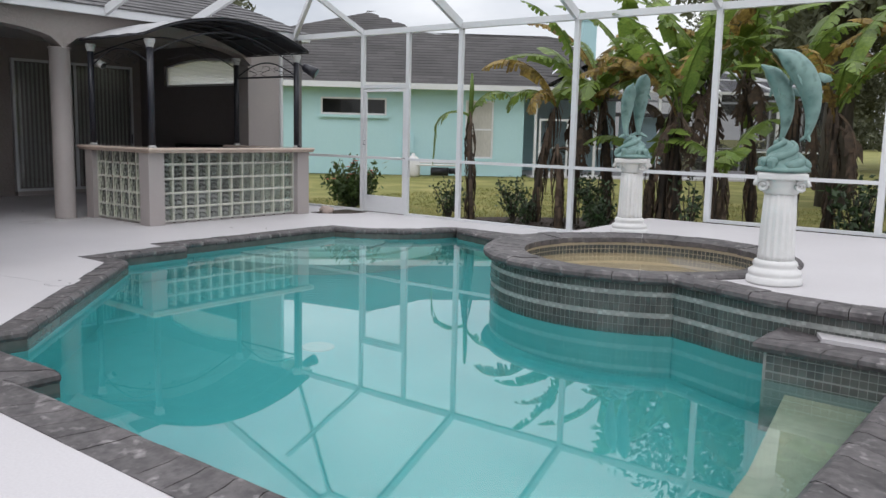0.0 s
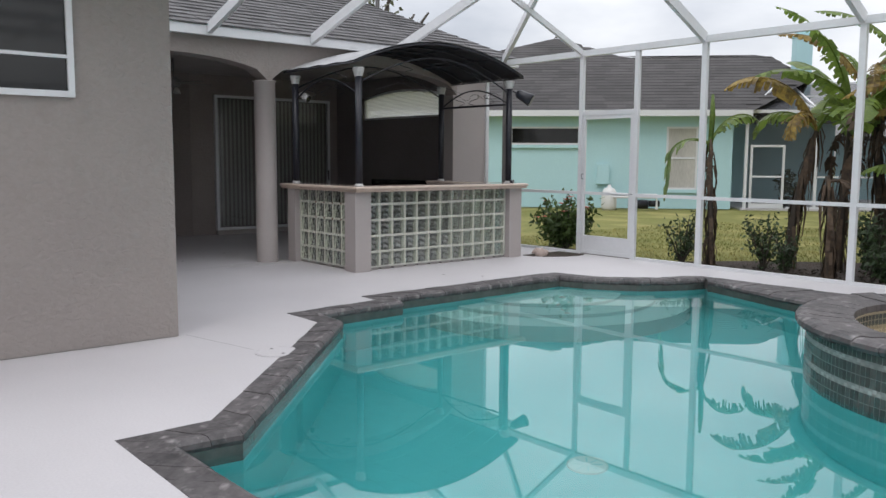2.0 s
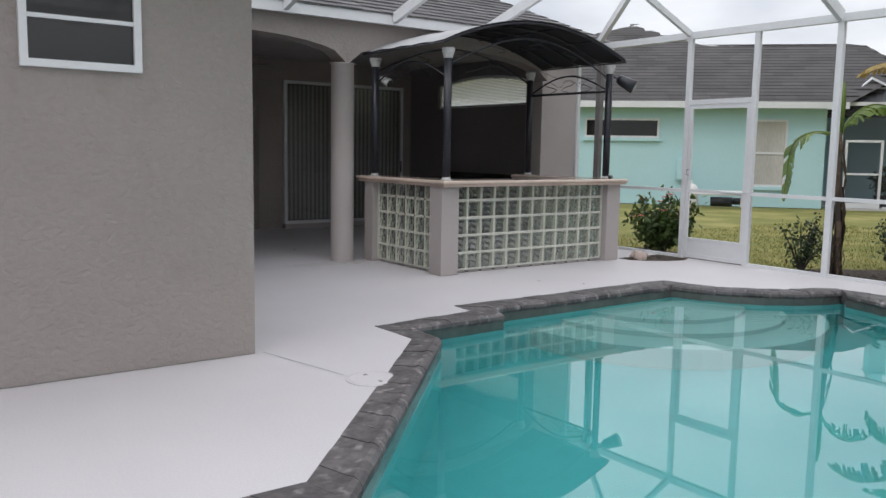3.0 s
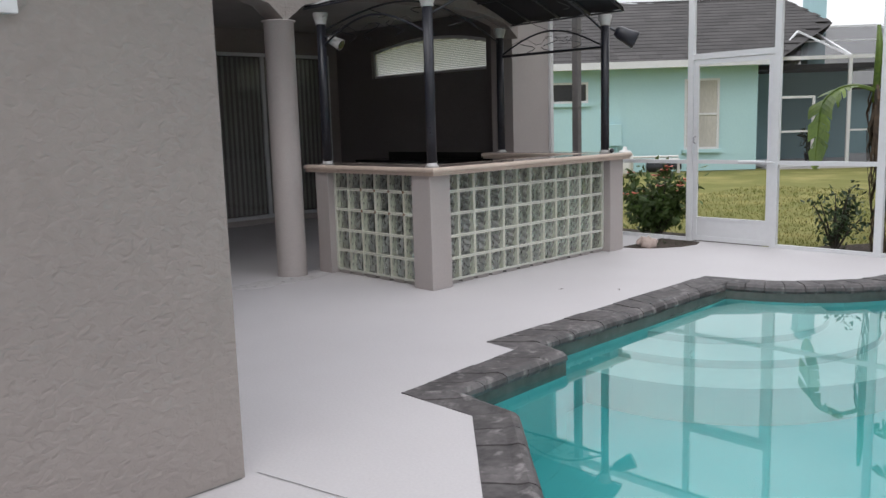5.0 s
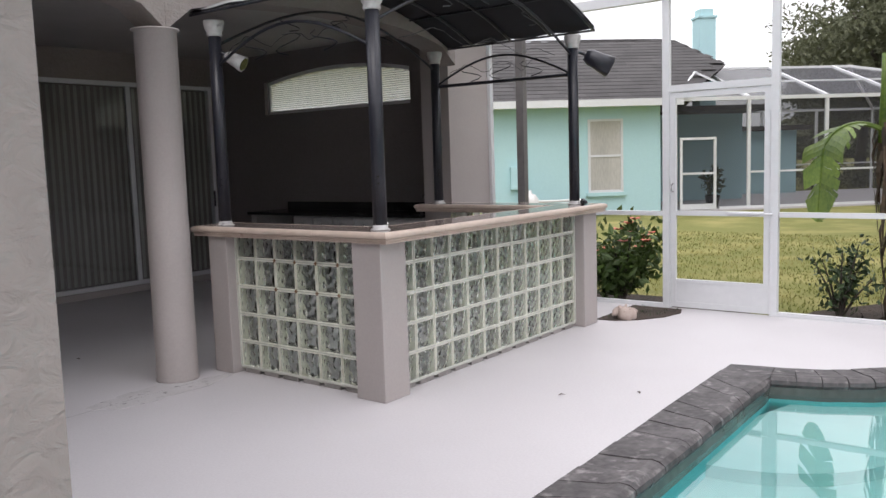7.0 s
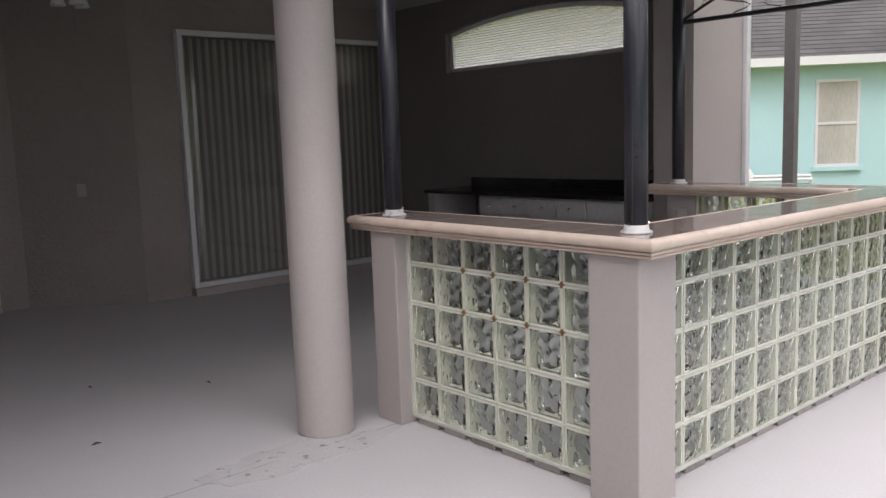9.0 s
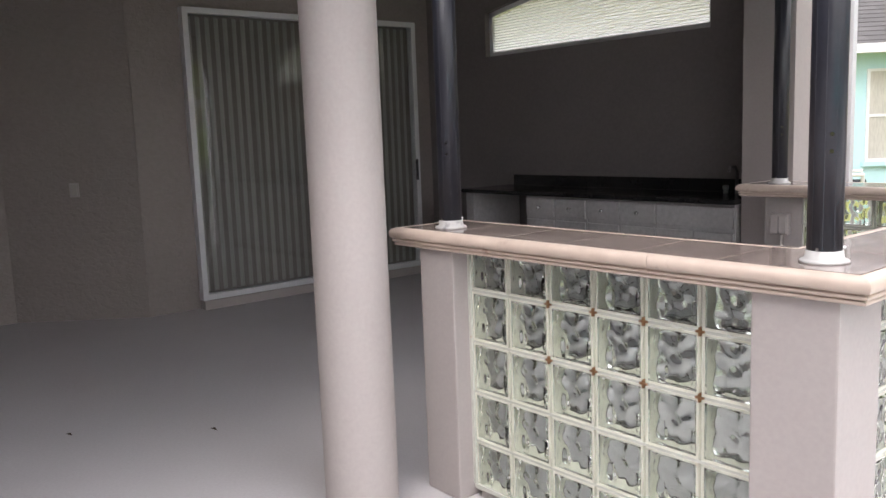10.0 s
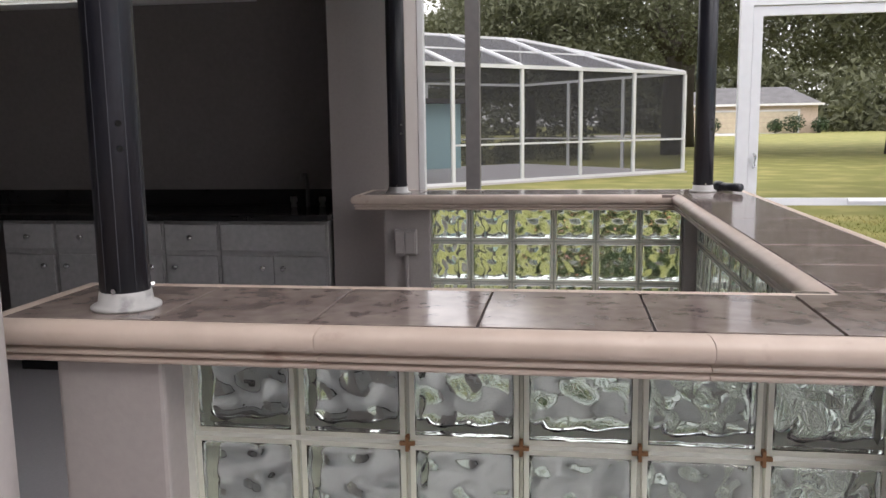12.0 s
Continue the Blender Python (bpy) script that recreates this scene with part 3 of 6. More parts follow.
def slider(name, x, y0, y1, label, blinds):
    d = thing(name, label, "sliding door", (x, 0, 0), 0, "", "structure")
    part("door_frame", frame_bars(bmesh.new(), "x", 0.03, y0, y1, 0.08, 2.63, 0.05, 0.10), M_white, d)
    mid = (y0 + y1) / 2
    part("stile", cube(0.02, 0.06, mid - 0.03, mid + 0.03, 0.13, 2.58), M_white, d)
    part("sill", cube(-0.02, 0.11, y0, y1, 0.0, 0.078), M_pale, d)
    if blinds:
        n = int((y1 - y0 - 0.1) / 0.085)
        slat = None
        for i in range(n):
            y = y0 + 0.06 + (i + 0.5) * (y1 - y0 - 0.12) / n
            if slat is None:
                bm = bmesh.new()
                pts = [(-0.016, -0.046), (-0.004, -0.02), (0.0, 0.0), (-0.004, 0.02), (-0.016, 0.046)]
                lo = [bm.verts.new((a, b, 0.15)) for a, b in pts]
                hi = [bm.verts.new((a, b, 2.56)) for a, b in pts]
                for k in range(4):
                    bm.faces.new((lo[k], lo[k + 1], hi[k + 1], hi[k]))
                slat = part("slat", bm, M_blind, d)
                o = slat
            else:
                o = new("slat", slat.data)
                o.parent = d
            o.matrix_basis = pose(0.0, y, 0, 0, 0, 32 + random.uniform(-6, 6))
    part("pane", cube(0.028, 0.034, y0 + 0.05, mid - 0.03, 0.13, 2.58), M_glass if blinds else M_darkglass, d).visible_shadow = False
    part("pane", cube(0.046, 0.052, mid + 0.03, y1 - 0.05, 0.13, 2.58), M_glass if blinds else M_darkglass, d).visible_shadow = False
    # dark grey sheet stands in for the unlit room behind the panes
    part("backing", cube(-0.05, -0.04, y0 + 0.02, y1 - 0.02, 0.1, 2.6), M_unlit_room, d)
    part("handle", cube(0.06, 0.085, y1 - 0.05, y1 - 0.025, 1.0, 1.22, 0.006), M_black, d, "black pull handle")
    return d


slider("door_1", -13.95, 6.79, 9.31, "white framed sliding glass door with closed vertical blinds", True)
slider("door_2", -14.65, 2.75, 5.17, "white framed sliding door of dark glass", False)

# roof: fascia, gutter and hipped shingle slopes
EX, EY, EZ, K = -9.38, 10.25, 3.12, 0.52
setting(part("fascia", cube(EX - 0.02, EX + 0.03, 2.3, EY, 3.02, 3.16), M_white), "white painted fascia and gutter of the house", "fascia")
setting(part("fascia", cube(-15.6, EX - 0.022, EY - 0.03, EY + 0.02, 3.02, 3.16), M_white), "white painted fascia of the house", "fascia")
setting(part("soffit", cube(HX + 0.142, EX - 0.022, 2.62, EY - 0.032, 3.03, 3.05), M_white), "white soffit board", "soffit")
setting(part("soffit", cube(-15.6, HX + 0.14, 9.76, EY - 0.032, 3.03, 3.05), M_white), "white soffit board", "soffit")


def slope(name, a, b, c, d, material, label, course=0.145, piece=0.30):
    """Shingle courses on the quad a b (eave) c d (ridge), each course a tilted strip cut into tabs."""
    a, b, c, d = (Vector(v) for v in (a, b, c, d))
    nrm = (b - a).cross(d - a).normalized()
    if nrm.z < 0:
        nrm = -nrm
    bm = bmesh.new()
    n = max(2, int((d - a).length / course))
    rnd = random.Random(5)
    for i in range(n):
        p0, p1 = a.lerp(d, i / n), b.lerp(c, i / n)
        q0, q1 = a.lerp(d, (i + 1.12) / n), b.lerp(c, (i + 1.12) / n)
        L = (p1 - p0).length
        m = max(1, int(L / piece))
        for k in range(m):
            s0, s1 = (k + 0.5 * (i % 2)) / m, min(1.0, (k + 0.97 + 0.5 * (i % 2)) / m)
            if s0 >= 1:
                continue
            h = 0.012 + rnd.random() * 0.008
            vs = [bm.verts.new(v) for v in (p0.lerp(p1, s0) + nrm * h, p0.lerp(p1, s1) + nrm * h, q0.lerp(q1, s1), q0.lerp(q1, s0), p0.lerp(p1, s0), p0.lerp(p1, s1))]
            bm.faces.new(vs[:4])
            bm.faces.new((vs[4], vs[5], vs[1], vs[0]))
    vs = [bm.verts.new(v - nrm * 0.01) for v in (a, b, c, d)]
    bm.faces.new(vs)
    return setting(part(name, bm, material), label, "roof")


R = 4.4
slope("roof_east", (EX + 0.05, 2.3, EZ + 0.03), (EX + 0.05, EY + 0.05, EZ + 0.03), (EX - R, EY - R, EZ + K * R), (EX - R, 2.3, EZ + K * R), M_shingle, "grey shingle roof slope of the house")
slope("roof_north", (EX + 0.05, EY + 0.05, EZ + 0.03), (-18.0, EY + 0.05, EZ + 0.03), (-14.0, EY - R, EZ + K * R), (EX - R, EY - R, EZ + K * R), M_shingle, "grey shingle roof slope of the house")
# overhang lies out of view, made deep to shade the deck and bar pillars
setting(part("roof_wing", prism([(-15.6, -6.6), (-4.95, -6.6), (-4.95, 3.24), (-9.2, 3.24), (-9.2, 2.28), (-15.6, 2.28)], 3.0, 3.1), M_white), "white roof slab of the house wing, deep unseen eave added for shade", "roof")
v = part("vent_pipe", tube(bmesh.new(), [(-11.6, 8.9, 3.7), (-11.6, 8.9, 4.45)], 0.04, 10), M_bronze)
setting(v, "grey vent pipe on the house roof", "vent")
# walls that close the house behind
setting(part("wall_back", cube(-15.6, -15.4, -6.5, 10.2, 0, 3.0), M_stucco), "taupe stucco house wall", "wall")

# joints and cracks in the deck
def joint(name, pts, w, label):
    bm = bmesh.new()
    for (x0, y0), (x1, y1) in zip(pts, pts[1:]):
        d = Vector((x1 - x0, y1 - y0)).normalized()
        q = Vector((-d.y, d.x)) * w / 2
        vs = [bm.verts.new((x, y, 0.003)) for x, y in ((x0 - q.x, y0 - q.y), (x1 - q.x, y1 - q.y), (x1 + q.x, y1 + q.y), (x0 + q.x, y0 + q.y))]
        bm.faces.new(vs)
    return setting(part(name, bm, M_grout), label, "joint")


rj = random.Random(2)
joint("deck_joint", [(-5.62, 2.66), (-4.79, 2.84)], 0.005, "thin control joint in the painted deck")
joint("deck_joint", [(-9.41 + rj.uniform(-0.008, 0.008), 2.75 + 0.12 * k) for k in range(29)], 0.004, "rough edge where the lanai slab meets the deck")
joint("deck_joint", [(-5.612 + rj.uniform(-0.004, 0.004), -6.3 + 0.12 * k) for k in range(75)], 0.012, "dark crack along the foot of the house wall")

# ---- screen cage of white aluminium ----
CY = 9.88
cage = thing("pool_cage", "white aluminium screen enclosure frame round the pool", "screen enclosure", (0, 0, 0), 0, "", "structure")


def bar(name, p, q, w, h, parent, material=None):
    """A square bar from p to q, w wide, h deep."""
    p, q = Vector(p), Vector(q)
    d = q - p
    bm = bmesh.new()
    m = Matrix.Translation((p + q) / 2) @ d.to_track_quat("Z", "Y").to_matrix().to_4x4() @ Matrix.Diagonal((w, h, d.length, 1))
    bmesh.ops.create_cube(bm, size=1.0, matrix=m)
    return part(name, bm, material or M_white, parent)


POSTS = (-5.48, -3.43, -1.40, 0.62, 2.65, 4.68, 6.7, 8.7)
for x in (-7.60, -6.57):
    bar("post", (x, CY, 0.0), (x, CY, 3.02), 0.07, 0.055, cage)
for x in POSTS:
    z = 0.0 if x < -2 else SPA_Z
    bar("post", (x, CY, z), (x, CY, 3.02), 0.075, 0.06, cage)
bar("post", (-9.26, CY, 0.0), (-9.26, CY, 3.02), 0.09, 0.08, cage, M_bronze)
xs = (-9.22, -7.60, -6.57, -5.48, -3.43, -1.40, 0.62, 2.65, 4.68, 6.7, 8.7)
for x0, x1 in zip(xs, xs[1:]):
    if x0 != -7.60:
        bar("chair_rail", (x0 + 0.038, CY, 0.945), (x1 - 0.038, CY, 0.945), 0.05, 0.045, cage)
        bar("bottom_rail", (x0 + 0.038, CY, (0.02 if x1 < -1 else SPA_Z + 0.02)), (x1 - 0.038, CY, (0.02 if x1 < -1 else SPA_Z + 0.02)), 0.05, 0.04, cage)
bar("eave_beam", (-9.36, CY, 3.06), (8.9, CY, 3.06), 0.08, 0.09, cage)
TOPZ, IN, INX = 4.02, 1.95, 3.0
# sloped beams rise from the eave and the fascia to a flat top
for x in (-5.48, -3.43, -1.40, 0.62, 2.65, 4.68, 6.7):
    bar("roof_beam", (x, CY - 0.04, 3.08), (x, CY - IN, TOPZ), 0.06, 0.13, cage)
    bar("roof_beam", (x, CY - IN, TOPZ), (x, -6.0, TOPZ), 0.06, 0.13, cage)
for y in (3.1, 4.64, 6.16, 7.67):
    bar("roof_beam", (EX + 0.03, y, 3.10), (EX + INX, y, TOPZ), 0.06, 0.13, cage)
    bar("purlin", (EX + INX, y, TOPZ), (8.7, y, TOPZ), 0.05, 0.05, cage)
bar("hip_beam", (EX + 0.05, CY - 0.02, 3.09), (EX + INX, CY - IN, TOPZ), 0.06, 0.11, cage)
bar("purlin", (EX + INX, CY - IN, TOPZ), (8.7, CY - IN, TOPZ), 0.06, 0.06, cage)
bar("purlin", (EX + INX, CY - IN, TOPZ), (EX + INX, -6.0, TOPZ), 0.06, 0.06, cage)
bar("roof_beam", (-7.60, CY - 0.04, 3.08), (-7.60, CY - 1.75, 3.80), 0.05, 0.08, cage)
# side wall past the spa
for y in (-5.5, -2.5, 0.5, 3.5, 6.7):
    bar("post", (8.75, y, 0.0), (8.75, y, 3.02), 0.06, 0.07, cage)
bar("eave_beam", (8.75, CY, 3.06), (8.75, -6.0, 3.06), 0.08, 0.09, cage)
bar("chair_rail", (8.75, CY, 0.945), (8.75, -6.0, 0.945), 0.05, 0.045, cage)

# screen door
d = thing("door_3", "white aluminium screen door with a kick plate, closed", "screen door", (-7.56, CY, 0.0), 0, "", "structure")
part("door_frame", frame_bars(bmesh.new(), "y", 0.0, 0.0, 0.95, 0.015, 2.12, 0.055, 0.03), M_white, d)
part("kick_plate", cube(0.055, 0.895, -0.008, 0.008, 0.07, 0.265), M_white, d, "white kick plate")
part("kick_rail", cube(0.055, 0.895, -0.014, 0.014, 0.265, 0.295), M_white, d)
part("lock_rail", cube(0.055, 0.895, -0.014, 0.014, 0.925, 0.97), M_white, d)
part("header", cube(-0.03, 0.98, -0.025, 0.025, 2.125, 2.19), M_white, d)
part("closer", tube(bmesh.new(), [(0.58, -0.045, 0.955), (0.90, -0.045, 0.955)], 0.016, 10), M_white, d, "white door closer tube")
part("closer_rod", tube(bmesh.new(), [(0.90, -0.045, 0.955), (0.985, -0.04, 0.955)], 0.007, 6), M_chrome, d)
part("handle", tube(bmesh.new(), [(0.03, -0.02, 1.16), (0.03, -0.06, 1.17), (0.03, -0.06, 1.23), (0.03, -0.02, 1.24)], 0.009, 8), M_chrome, d, "silver door handle")
for z in (0.25, 1.1, 1.95):
    part("hinge", cube(0.93, 0.965, -0.022, -0.012, z - 0.05, z + 0.05), M_white, d)

# ---- glass-block bar under the canopy ----
BX0, BX1, BY0, BY1 = -9.58, -7.863, 5.862, 8.86
bar_ob = thing("bar_counter", "U-shaped outdoor bar of glass blocks and taupe pillars", "bar")
P = 0.2075
PW = 0.24


def pillar(x0, x1, y0, y1):
    part("pillar", cube(x0, x1, y0, y1, 0.0, 1.028, 0.008), M_pale, bar_ob, "pale taupe plastered pillar")


pillar(-9.57, -9.365, BY0, BY0 + PW)
pillar(BX1 - PW - 0.005, BX1, BY0, BY0 + PW + 0.01)
pillar(BX1 - PW, BX1, BY1 - PW - 0.01, BY1)
pillar(BX0, BX0 + PW, BY1 - PW, BY1)

T = 0.085
# one block: a pale rim with a wavy pane on either side
bm = bmesh.new()
for x0, x1, z0, z1 in ((-0.099, -0.090, -0.099, 0.099), (0.090, 0.099, -0.099, 0.099), (-0.090, 0.090, -0.099, -0.090), (-0.090, 0.090, 0.090, 0.099)):
    box(bm, x0, x1, 0.002, T - 0.002, z0, z1)
block = part("glass_block", bm, M_blockedge, bar_ob, "wavy clear glass block with a pale green rim")


def wavy(x, z):
    """Depth of the rippled inner face."""
    return 0.0026 * (math.sin(74 * x + 40 * z + 1.6 * math.sin(61 * z)) + math.sin(88 * z - 34 * x + 1.4 * math.sin(52 * x + 1.0)) + 0.6 * math.sin(130 * x + 0.4))


bm = bmesh.new()
G = 18
for y0, s in ((0.001, 1), (T - 0.001, -1)):
    grid_in, grid_out = [], []
    for i in range(G + 1):
        for k in range(G + 1):
            x, z = -0.0895 + 0.179 * i / G, -0.0895 + 0.179 * k / G
            edge = 0.0 if i in (0, G) or k in (0, G) else 1.0
            grid_out.append(bm.verts.new((x, y0 + s * (0.0 if edge else 0.003), z)))
            grid_in.append(bm.verts.new((x, y0 + s * (0.014 + edge * wavy(x * s, z)), z)))
    for i in range(G):
        for k in range(G):
            q = [i * (G + 1) + k, (i + 1) * (G + 1) + k, (i + 1) * (G + 1) + k + 1, i * (G + 1) + k + 1]
            bm.faces.new([grid_in[n] for n in q])
            bm.faces.new([grid_out[n] for n in q])
    rim = [k for k in range(G + 1)] + [i * (G + 1) + G for i in range(1, G + 1)] + [G * (G + 1) + k for k in range(G - 1, -1, -1)] + [i * (G + 1) for i in range(G - 1, 0, -1)]
    for a, b in zip(rim, rim[1:] + rim[:1]):
        bm.faces.new((grid_in[a], grid_in[b], grid_out[b], grid_out[a]))
pane = part("pane", bm, M_glassblock, block, "wavy glass pane", smooth=True)
pane.visible_shadow = False
first = [True]


def blocks(origin, along, out, cols, rows):
    """A panel of glass blocks in a mortar grid with bricks beneath."""
    origin, along, out = Vector(origin), Vector(along), Vector(out)
    turn = Matrix((along, -out, (0, 0, 1))).transposed().to_4x4()
    for c in range(cols):
        for r in range(rows):
            at = origin + along * (P * (c + 0.5)) + Vector((0, 0, 0.032 + P * (r + 0.5)))
            if first[0]:
                o = block
                first[0] = False
            else:
                o = new("glass_block", block.data)
                o.parent = bar_ob
                q = new("pane", pane.data)
                q.parent = o
                q.visible_shadow = False
            o.matrix_basis = Matrix.Translation(at) @ turn
    g = 0.011

    def mortar(bm, name="mortar_joint", label=""):
        m = part(name, bm, M_mortar, bar_ob, label)
        m.matrix_basis = Matrix.Translation(origin) @ turn
    for c in range(cols + 1):
        mortar(cube(P * c - 0.003, P * c + 0.003, 0.012, T - 0.012, 0.034, 1.028))
    for r in range(rows):
        z = 0.032 + P * r
        mortar(cube(0, P * cols, 0.003, T - 0.003, z - 0.005, z + 0.005))
    mortar(cube(-0.004, P * cols + 0.004, -0.006, 0.012, 0.037, 0.054), "bottom_trim", "white trim strip")
    mortar(cube(-0.010, 0.004, -0.007, 0.014, 0.055, 1.028), "side_trim", "white trim strip")
    mortar(cube(P * cols - 0.004, P * cols + 0.010, -0.007, 0.014, 0.055, 1.028), "side_trim", "white trim strip")
    n = int(P * cols / 0.2)
    for i in range(n):
        b = part("brick", cube(-0.078, 0.078, 0.002, 0.08, 0.0, 0.036, 0.006), M_concrete, bar_ob)
        b.matrix_basis = Matrix.Translation(origin + along * ((i + 0.5) * P * cols / n)) @ turn
    return turn


t_near = blocks((-9.355, 5.945, 0), (1, 0, 0), (0, -1, 0), 6, 5)
blocks((-7.957, 6.105, 0), (0, 1, 0), (1, 0, 0), 12, 5)
blocks((-8.10, 8.715, 0), (-1, 0, 0), (0, 1, 0), 6, 5)
for c, r in ((2, 4), (3, 4), (4, 4), (5, 4), (4, 3), (3, 3), (5, 3), (2, 3)):
    x, z = -9.355 + P * c, 0.032 + P * r
    bm = box(bmesh.new(), x - 0.003, x + 0.003, 5.938, 5.955, z - 0.014, z + 0.014)
    box(bm, x - 0.014, x + 0.014, 5.939, 5.956, z - 0.003, z + 0.003)
    part("rust_spacer", bm, M_rust, bar_ob, "rusty joint spacer")

# counter: tile pieces inside a moulded bullnose edge
CX0, CX1, CY0, CY1, CZ, CD = -9.72, -7.775, 5.82, 8.91, 1.102, 0.40
top = thing("countertop", "glossy mottled brown tiled bar top with cream bullnose edging", "counter")
U = [(CX0, CY0), (CX1, CY0), (CX1, CY1), (CX0, CY1), (CX0, CY1 - CD), (CX1 - CD, CY1 - CD), (CX1 - CD, CY0 + CD), (CX0, CY0 + CD)]


def shrink(pts, d):
    n = len(pts)
    res = []
    for i in range(n):
        a, b, c = Vector(pts[i - 1]), Vector(pts[i]), Vector(pts[(i + 1) % n])
        u, v = (b - a).normalized(), (c - b).normalized()
        res.append(b + Vector((-u.y, u.x)) * d + Vector((-v.y, v.x)) * d)
    return [(p.x, p.y) for p in res]


part("substrate", prism(shrink(U, 0.055), 1.030, CZ - 0.012), M_grout, top)
PROFILE = [(d, z + 0.026) for d, z in [(0.075, 1.003), (0.020, 1.003), (0.016, 1.006), (0.016, 1.013), (0.024, 1.014), (0.024, 1.018), (0.011, 1.019), (0.011, 1.027), (0.019, 1.028), (0.019, 1.032), (0.004, 1.036), (0.0, 1.045), (0.0, 1.058), (0.006, 1.068), (0.018, 1.075), (0.034, 1.077), (0.045, 1.074)]]
loops = [shrink(U, d) for d, z in PROFILE]
for i in range(8):
    j = (i + 1) % 8
    L = (Vector(U[j]) - Vector(U[i])).length
    n = max(1, round(L / 0.60))
    for k in range(n):
        bm = bmesh.new()
        g = 0.0007 / L
        s0, s1 = k / n + (g if k else 0), (k + 1) / n - (g if k < n - 1 else 0)
        ra = [bm.verts.new((*Vector(l[i]).lerp(Vector(l[j]), s0), z)) for l, (d, z) in zip(loops, PROFILE)]
        rb = [bm.verts.new((*Vector(l[i]).lerp(Vector(l[j]), s1), z)) for l, (d, z) in zip(loops, PROFILE)]
        for q in range(len(ra) - 1):
            bm.faces.new((ra[q], ra[q + 1], rb[q + 1], rb[q]))
        bm.faces.new([bm.verts.new(v.co) for v in ra])
        bm.faces.new([bm.verts.new(v.co) for v in reversed(rb)])
        sharp = [e for e in bm.edges if len(e.link_faces) == 2 and e.calc_face_angle() > 0.42]
        bmesh.ops.split_edges(bm, edges=sharp)
        part("edge_tile", bm, M_edge, top, smooth=True)


def tiles(x0, x1, y0, y1, nx, ny):
    for i in range(nx):
        for j in range(ny):
            a0, a1 = x0 + (x1 - x0) * i / nx, x0 + (x1 - x0) * (i + 1) / nx
            b0, b1 = y0 + (y1 - y0) * j / ny, y0 + (y1 - y0) * (j + 1) / ny
            part("tile", cube(a0 + 0.002, a1 - 0.002, b0 + 0.002, b1 - 0.002, CZ - 0.012, CZ + random.uniform(-0.0006, 0.0006), 0.0015), M_top, top)


e = 0.046
tiles(CX0 + e, CX1 - CD - e, CY0 + e, CY0 + CD - e, 5, 1)
tiles(CX1 - CD + e - 0.09, CX1 - e, CY0 + e, CY0 + CD + 0.0, 1, 1)
tiles(CX1 - CD + e, CX1 - e, CY0 + CD, CY1 - CD - 0.0, 1, 7)
tiles(CX1 - CD + e - 0.09, CX1 - e, CY1 - CD, CY1 - e, 1, 1)
tiles(CX0 + e, CX1 - CD - e, CY1 - CD + e, CY1 - e, 5, 1)

# ---- canopy on four posts ----
gz = thing("canopy", "black steel gazebo canopy with a curved dark fabric roof", "gazebo")
POST_AT = [(-7.973, 6.00), (-9.482, 5.962), (-9.51, 8.66), (-8.003, 8.71)]
for x, y in POST_AT:
    post = part("post", tube(bmesh.new(), [(x, y, CZ), (x, y, 2.49)], 0.046, 20), M_black, gz, "black ribbed aluminium post", smooth=True)
    bm = bmesh.new()
    for k in range(10):
        a = k * math.tau / 10
        tube(bm, [(x + 0.0455 * math.cos(a), y + 0.0455 * math.sin(a), 1.14), (x + 0.0455 * math.cos(a), y + 0.0455 * math.sin(a), 2.48)], 0.0012, 4)
    part("rib", bm, M_black, post)
    part("base_flange", lathe(bmesh.new(), [(0.001, 0.0), (0.064, 0.0), (0.065, 0.005), (0.061, 0.009), (0.051, 0.012), (0.0475, 0.034), (0.001, 0.034)], 28, (x, y, CZ)), M_capwhite, post, "chipped white post flange", smooth=True)
    part("cap", lathe(bmesh.new(), [(0.052, 0.0), (0.058, 0.01), (0.054, 0.03), (0.066, 0.05), (0.072, 0.075), (0.076, 0.10), (0.072, 0.115), (0.001, 0.12)], 24, (x, y, 2.49)), M_capwhite, post, "white moulded capital", smooth=True)
    for z in (0.30, 0.345):
        a = -0.9
        part("rivet_hole", tube(bmesh.new(), [(x + 0.044 * math.cos(a), y + 0.044 * math.sin(a), CZ + z), (x + 0.0475 * math.cos(a), y + 0.0475 * math.sin(a), CZ + z)], 0.006, 8), M_darkglass, post)
    for k in range(3):
        a = 0.6 + k * 2.1
        part("screw", tube(bmesh.new(), [(x + 0.046 * math.cos(a), y + 0.046 * math.sin(a), CZ + 0.04), (x + 0.052 * math.cos(a), y + 0.052 * math.sin(a), CZ + 0.04)], 0.005, 6), M_chrome, post)


def arch_pts(x, y0, y1, z0, rise, n=20):
    return [(x, y0 + (y1 - y0) * i / n, z0 + rise * (1 - (2 * i / n - 1) ** 2)) for i in range(n + 1)]


AX0, AX1, AY0, AY1, AZ, RISE = -9.62, -7.86, 5.86, 8.86, 2.66, 0.34
bm = bmesh.new()
grid = [[bm.verts.new(p) for p in arch_pts(AX0 + (AX1 - AX0) * i / 8, AY0, AY1, AZ + 0.012 - 0.012 * math.sin(i / 8 * math.tau * 2) ** 2, RISE)] for i in range(9)]
for a, b in zip(grid, grid[1:]):
    for k in range(len(a) - 1):
        bm.faces.new((a[k], a[k + 1], b[k + 1], b[k]))
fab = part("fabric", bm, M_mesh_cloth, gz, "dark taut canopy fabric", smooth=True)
# added pale layer over the fabric: sky sheen put into its colour
bm = bmesh.new()
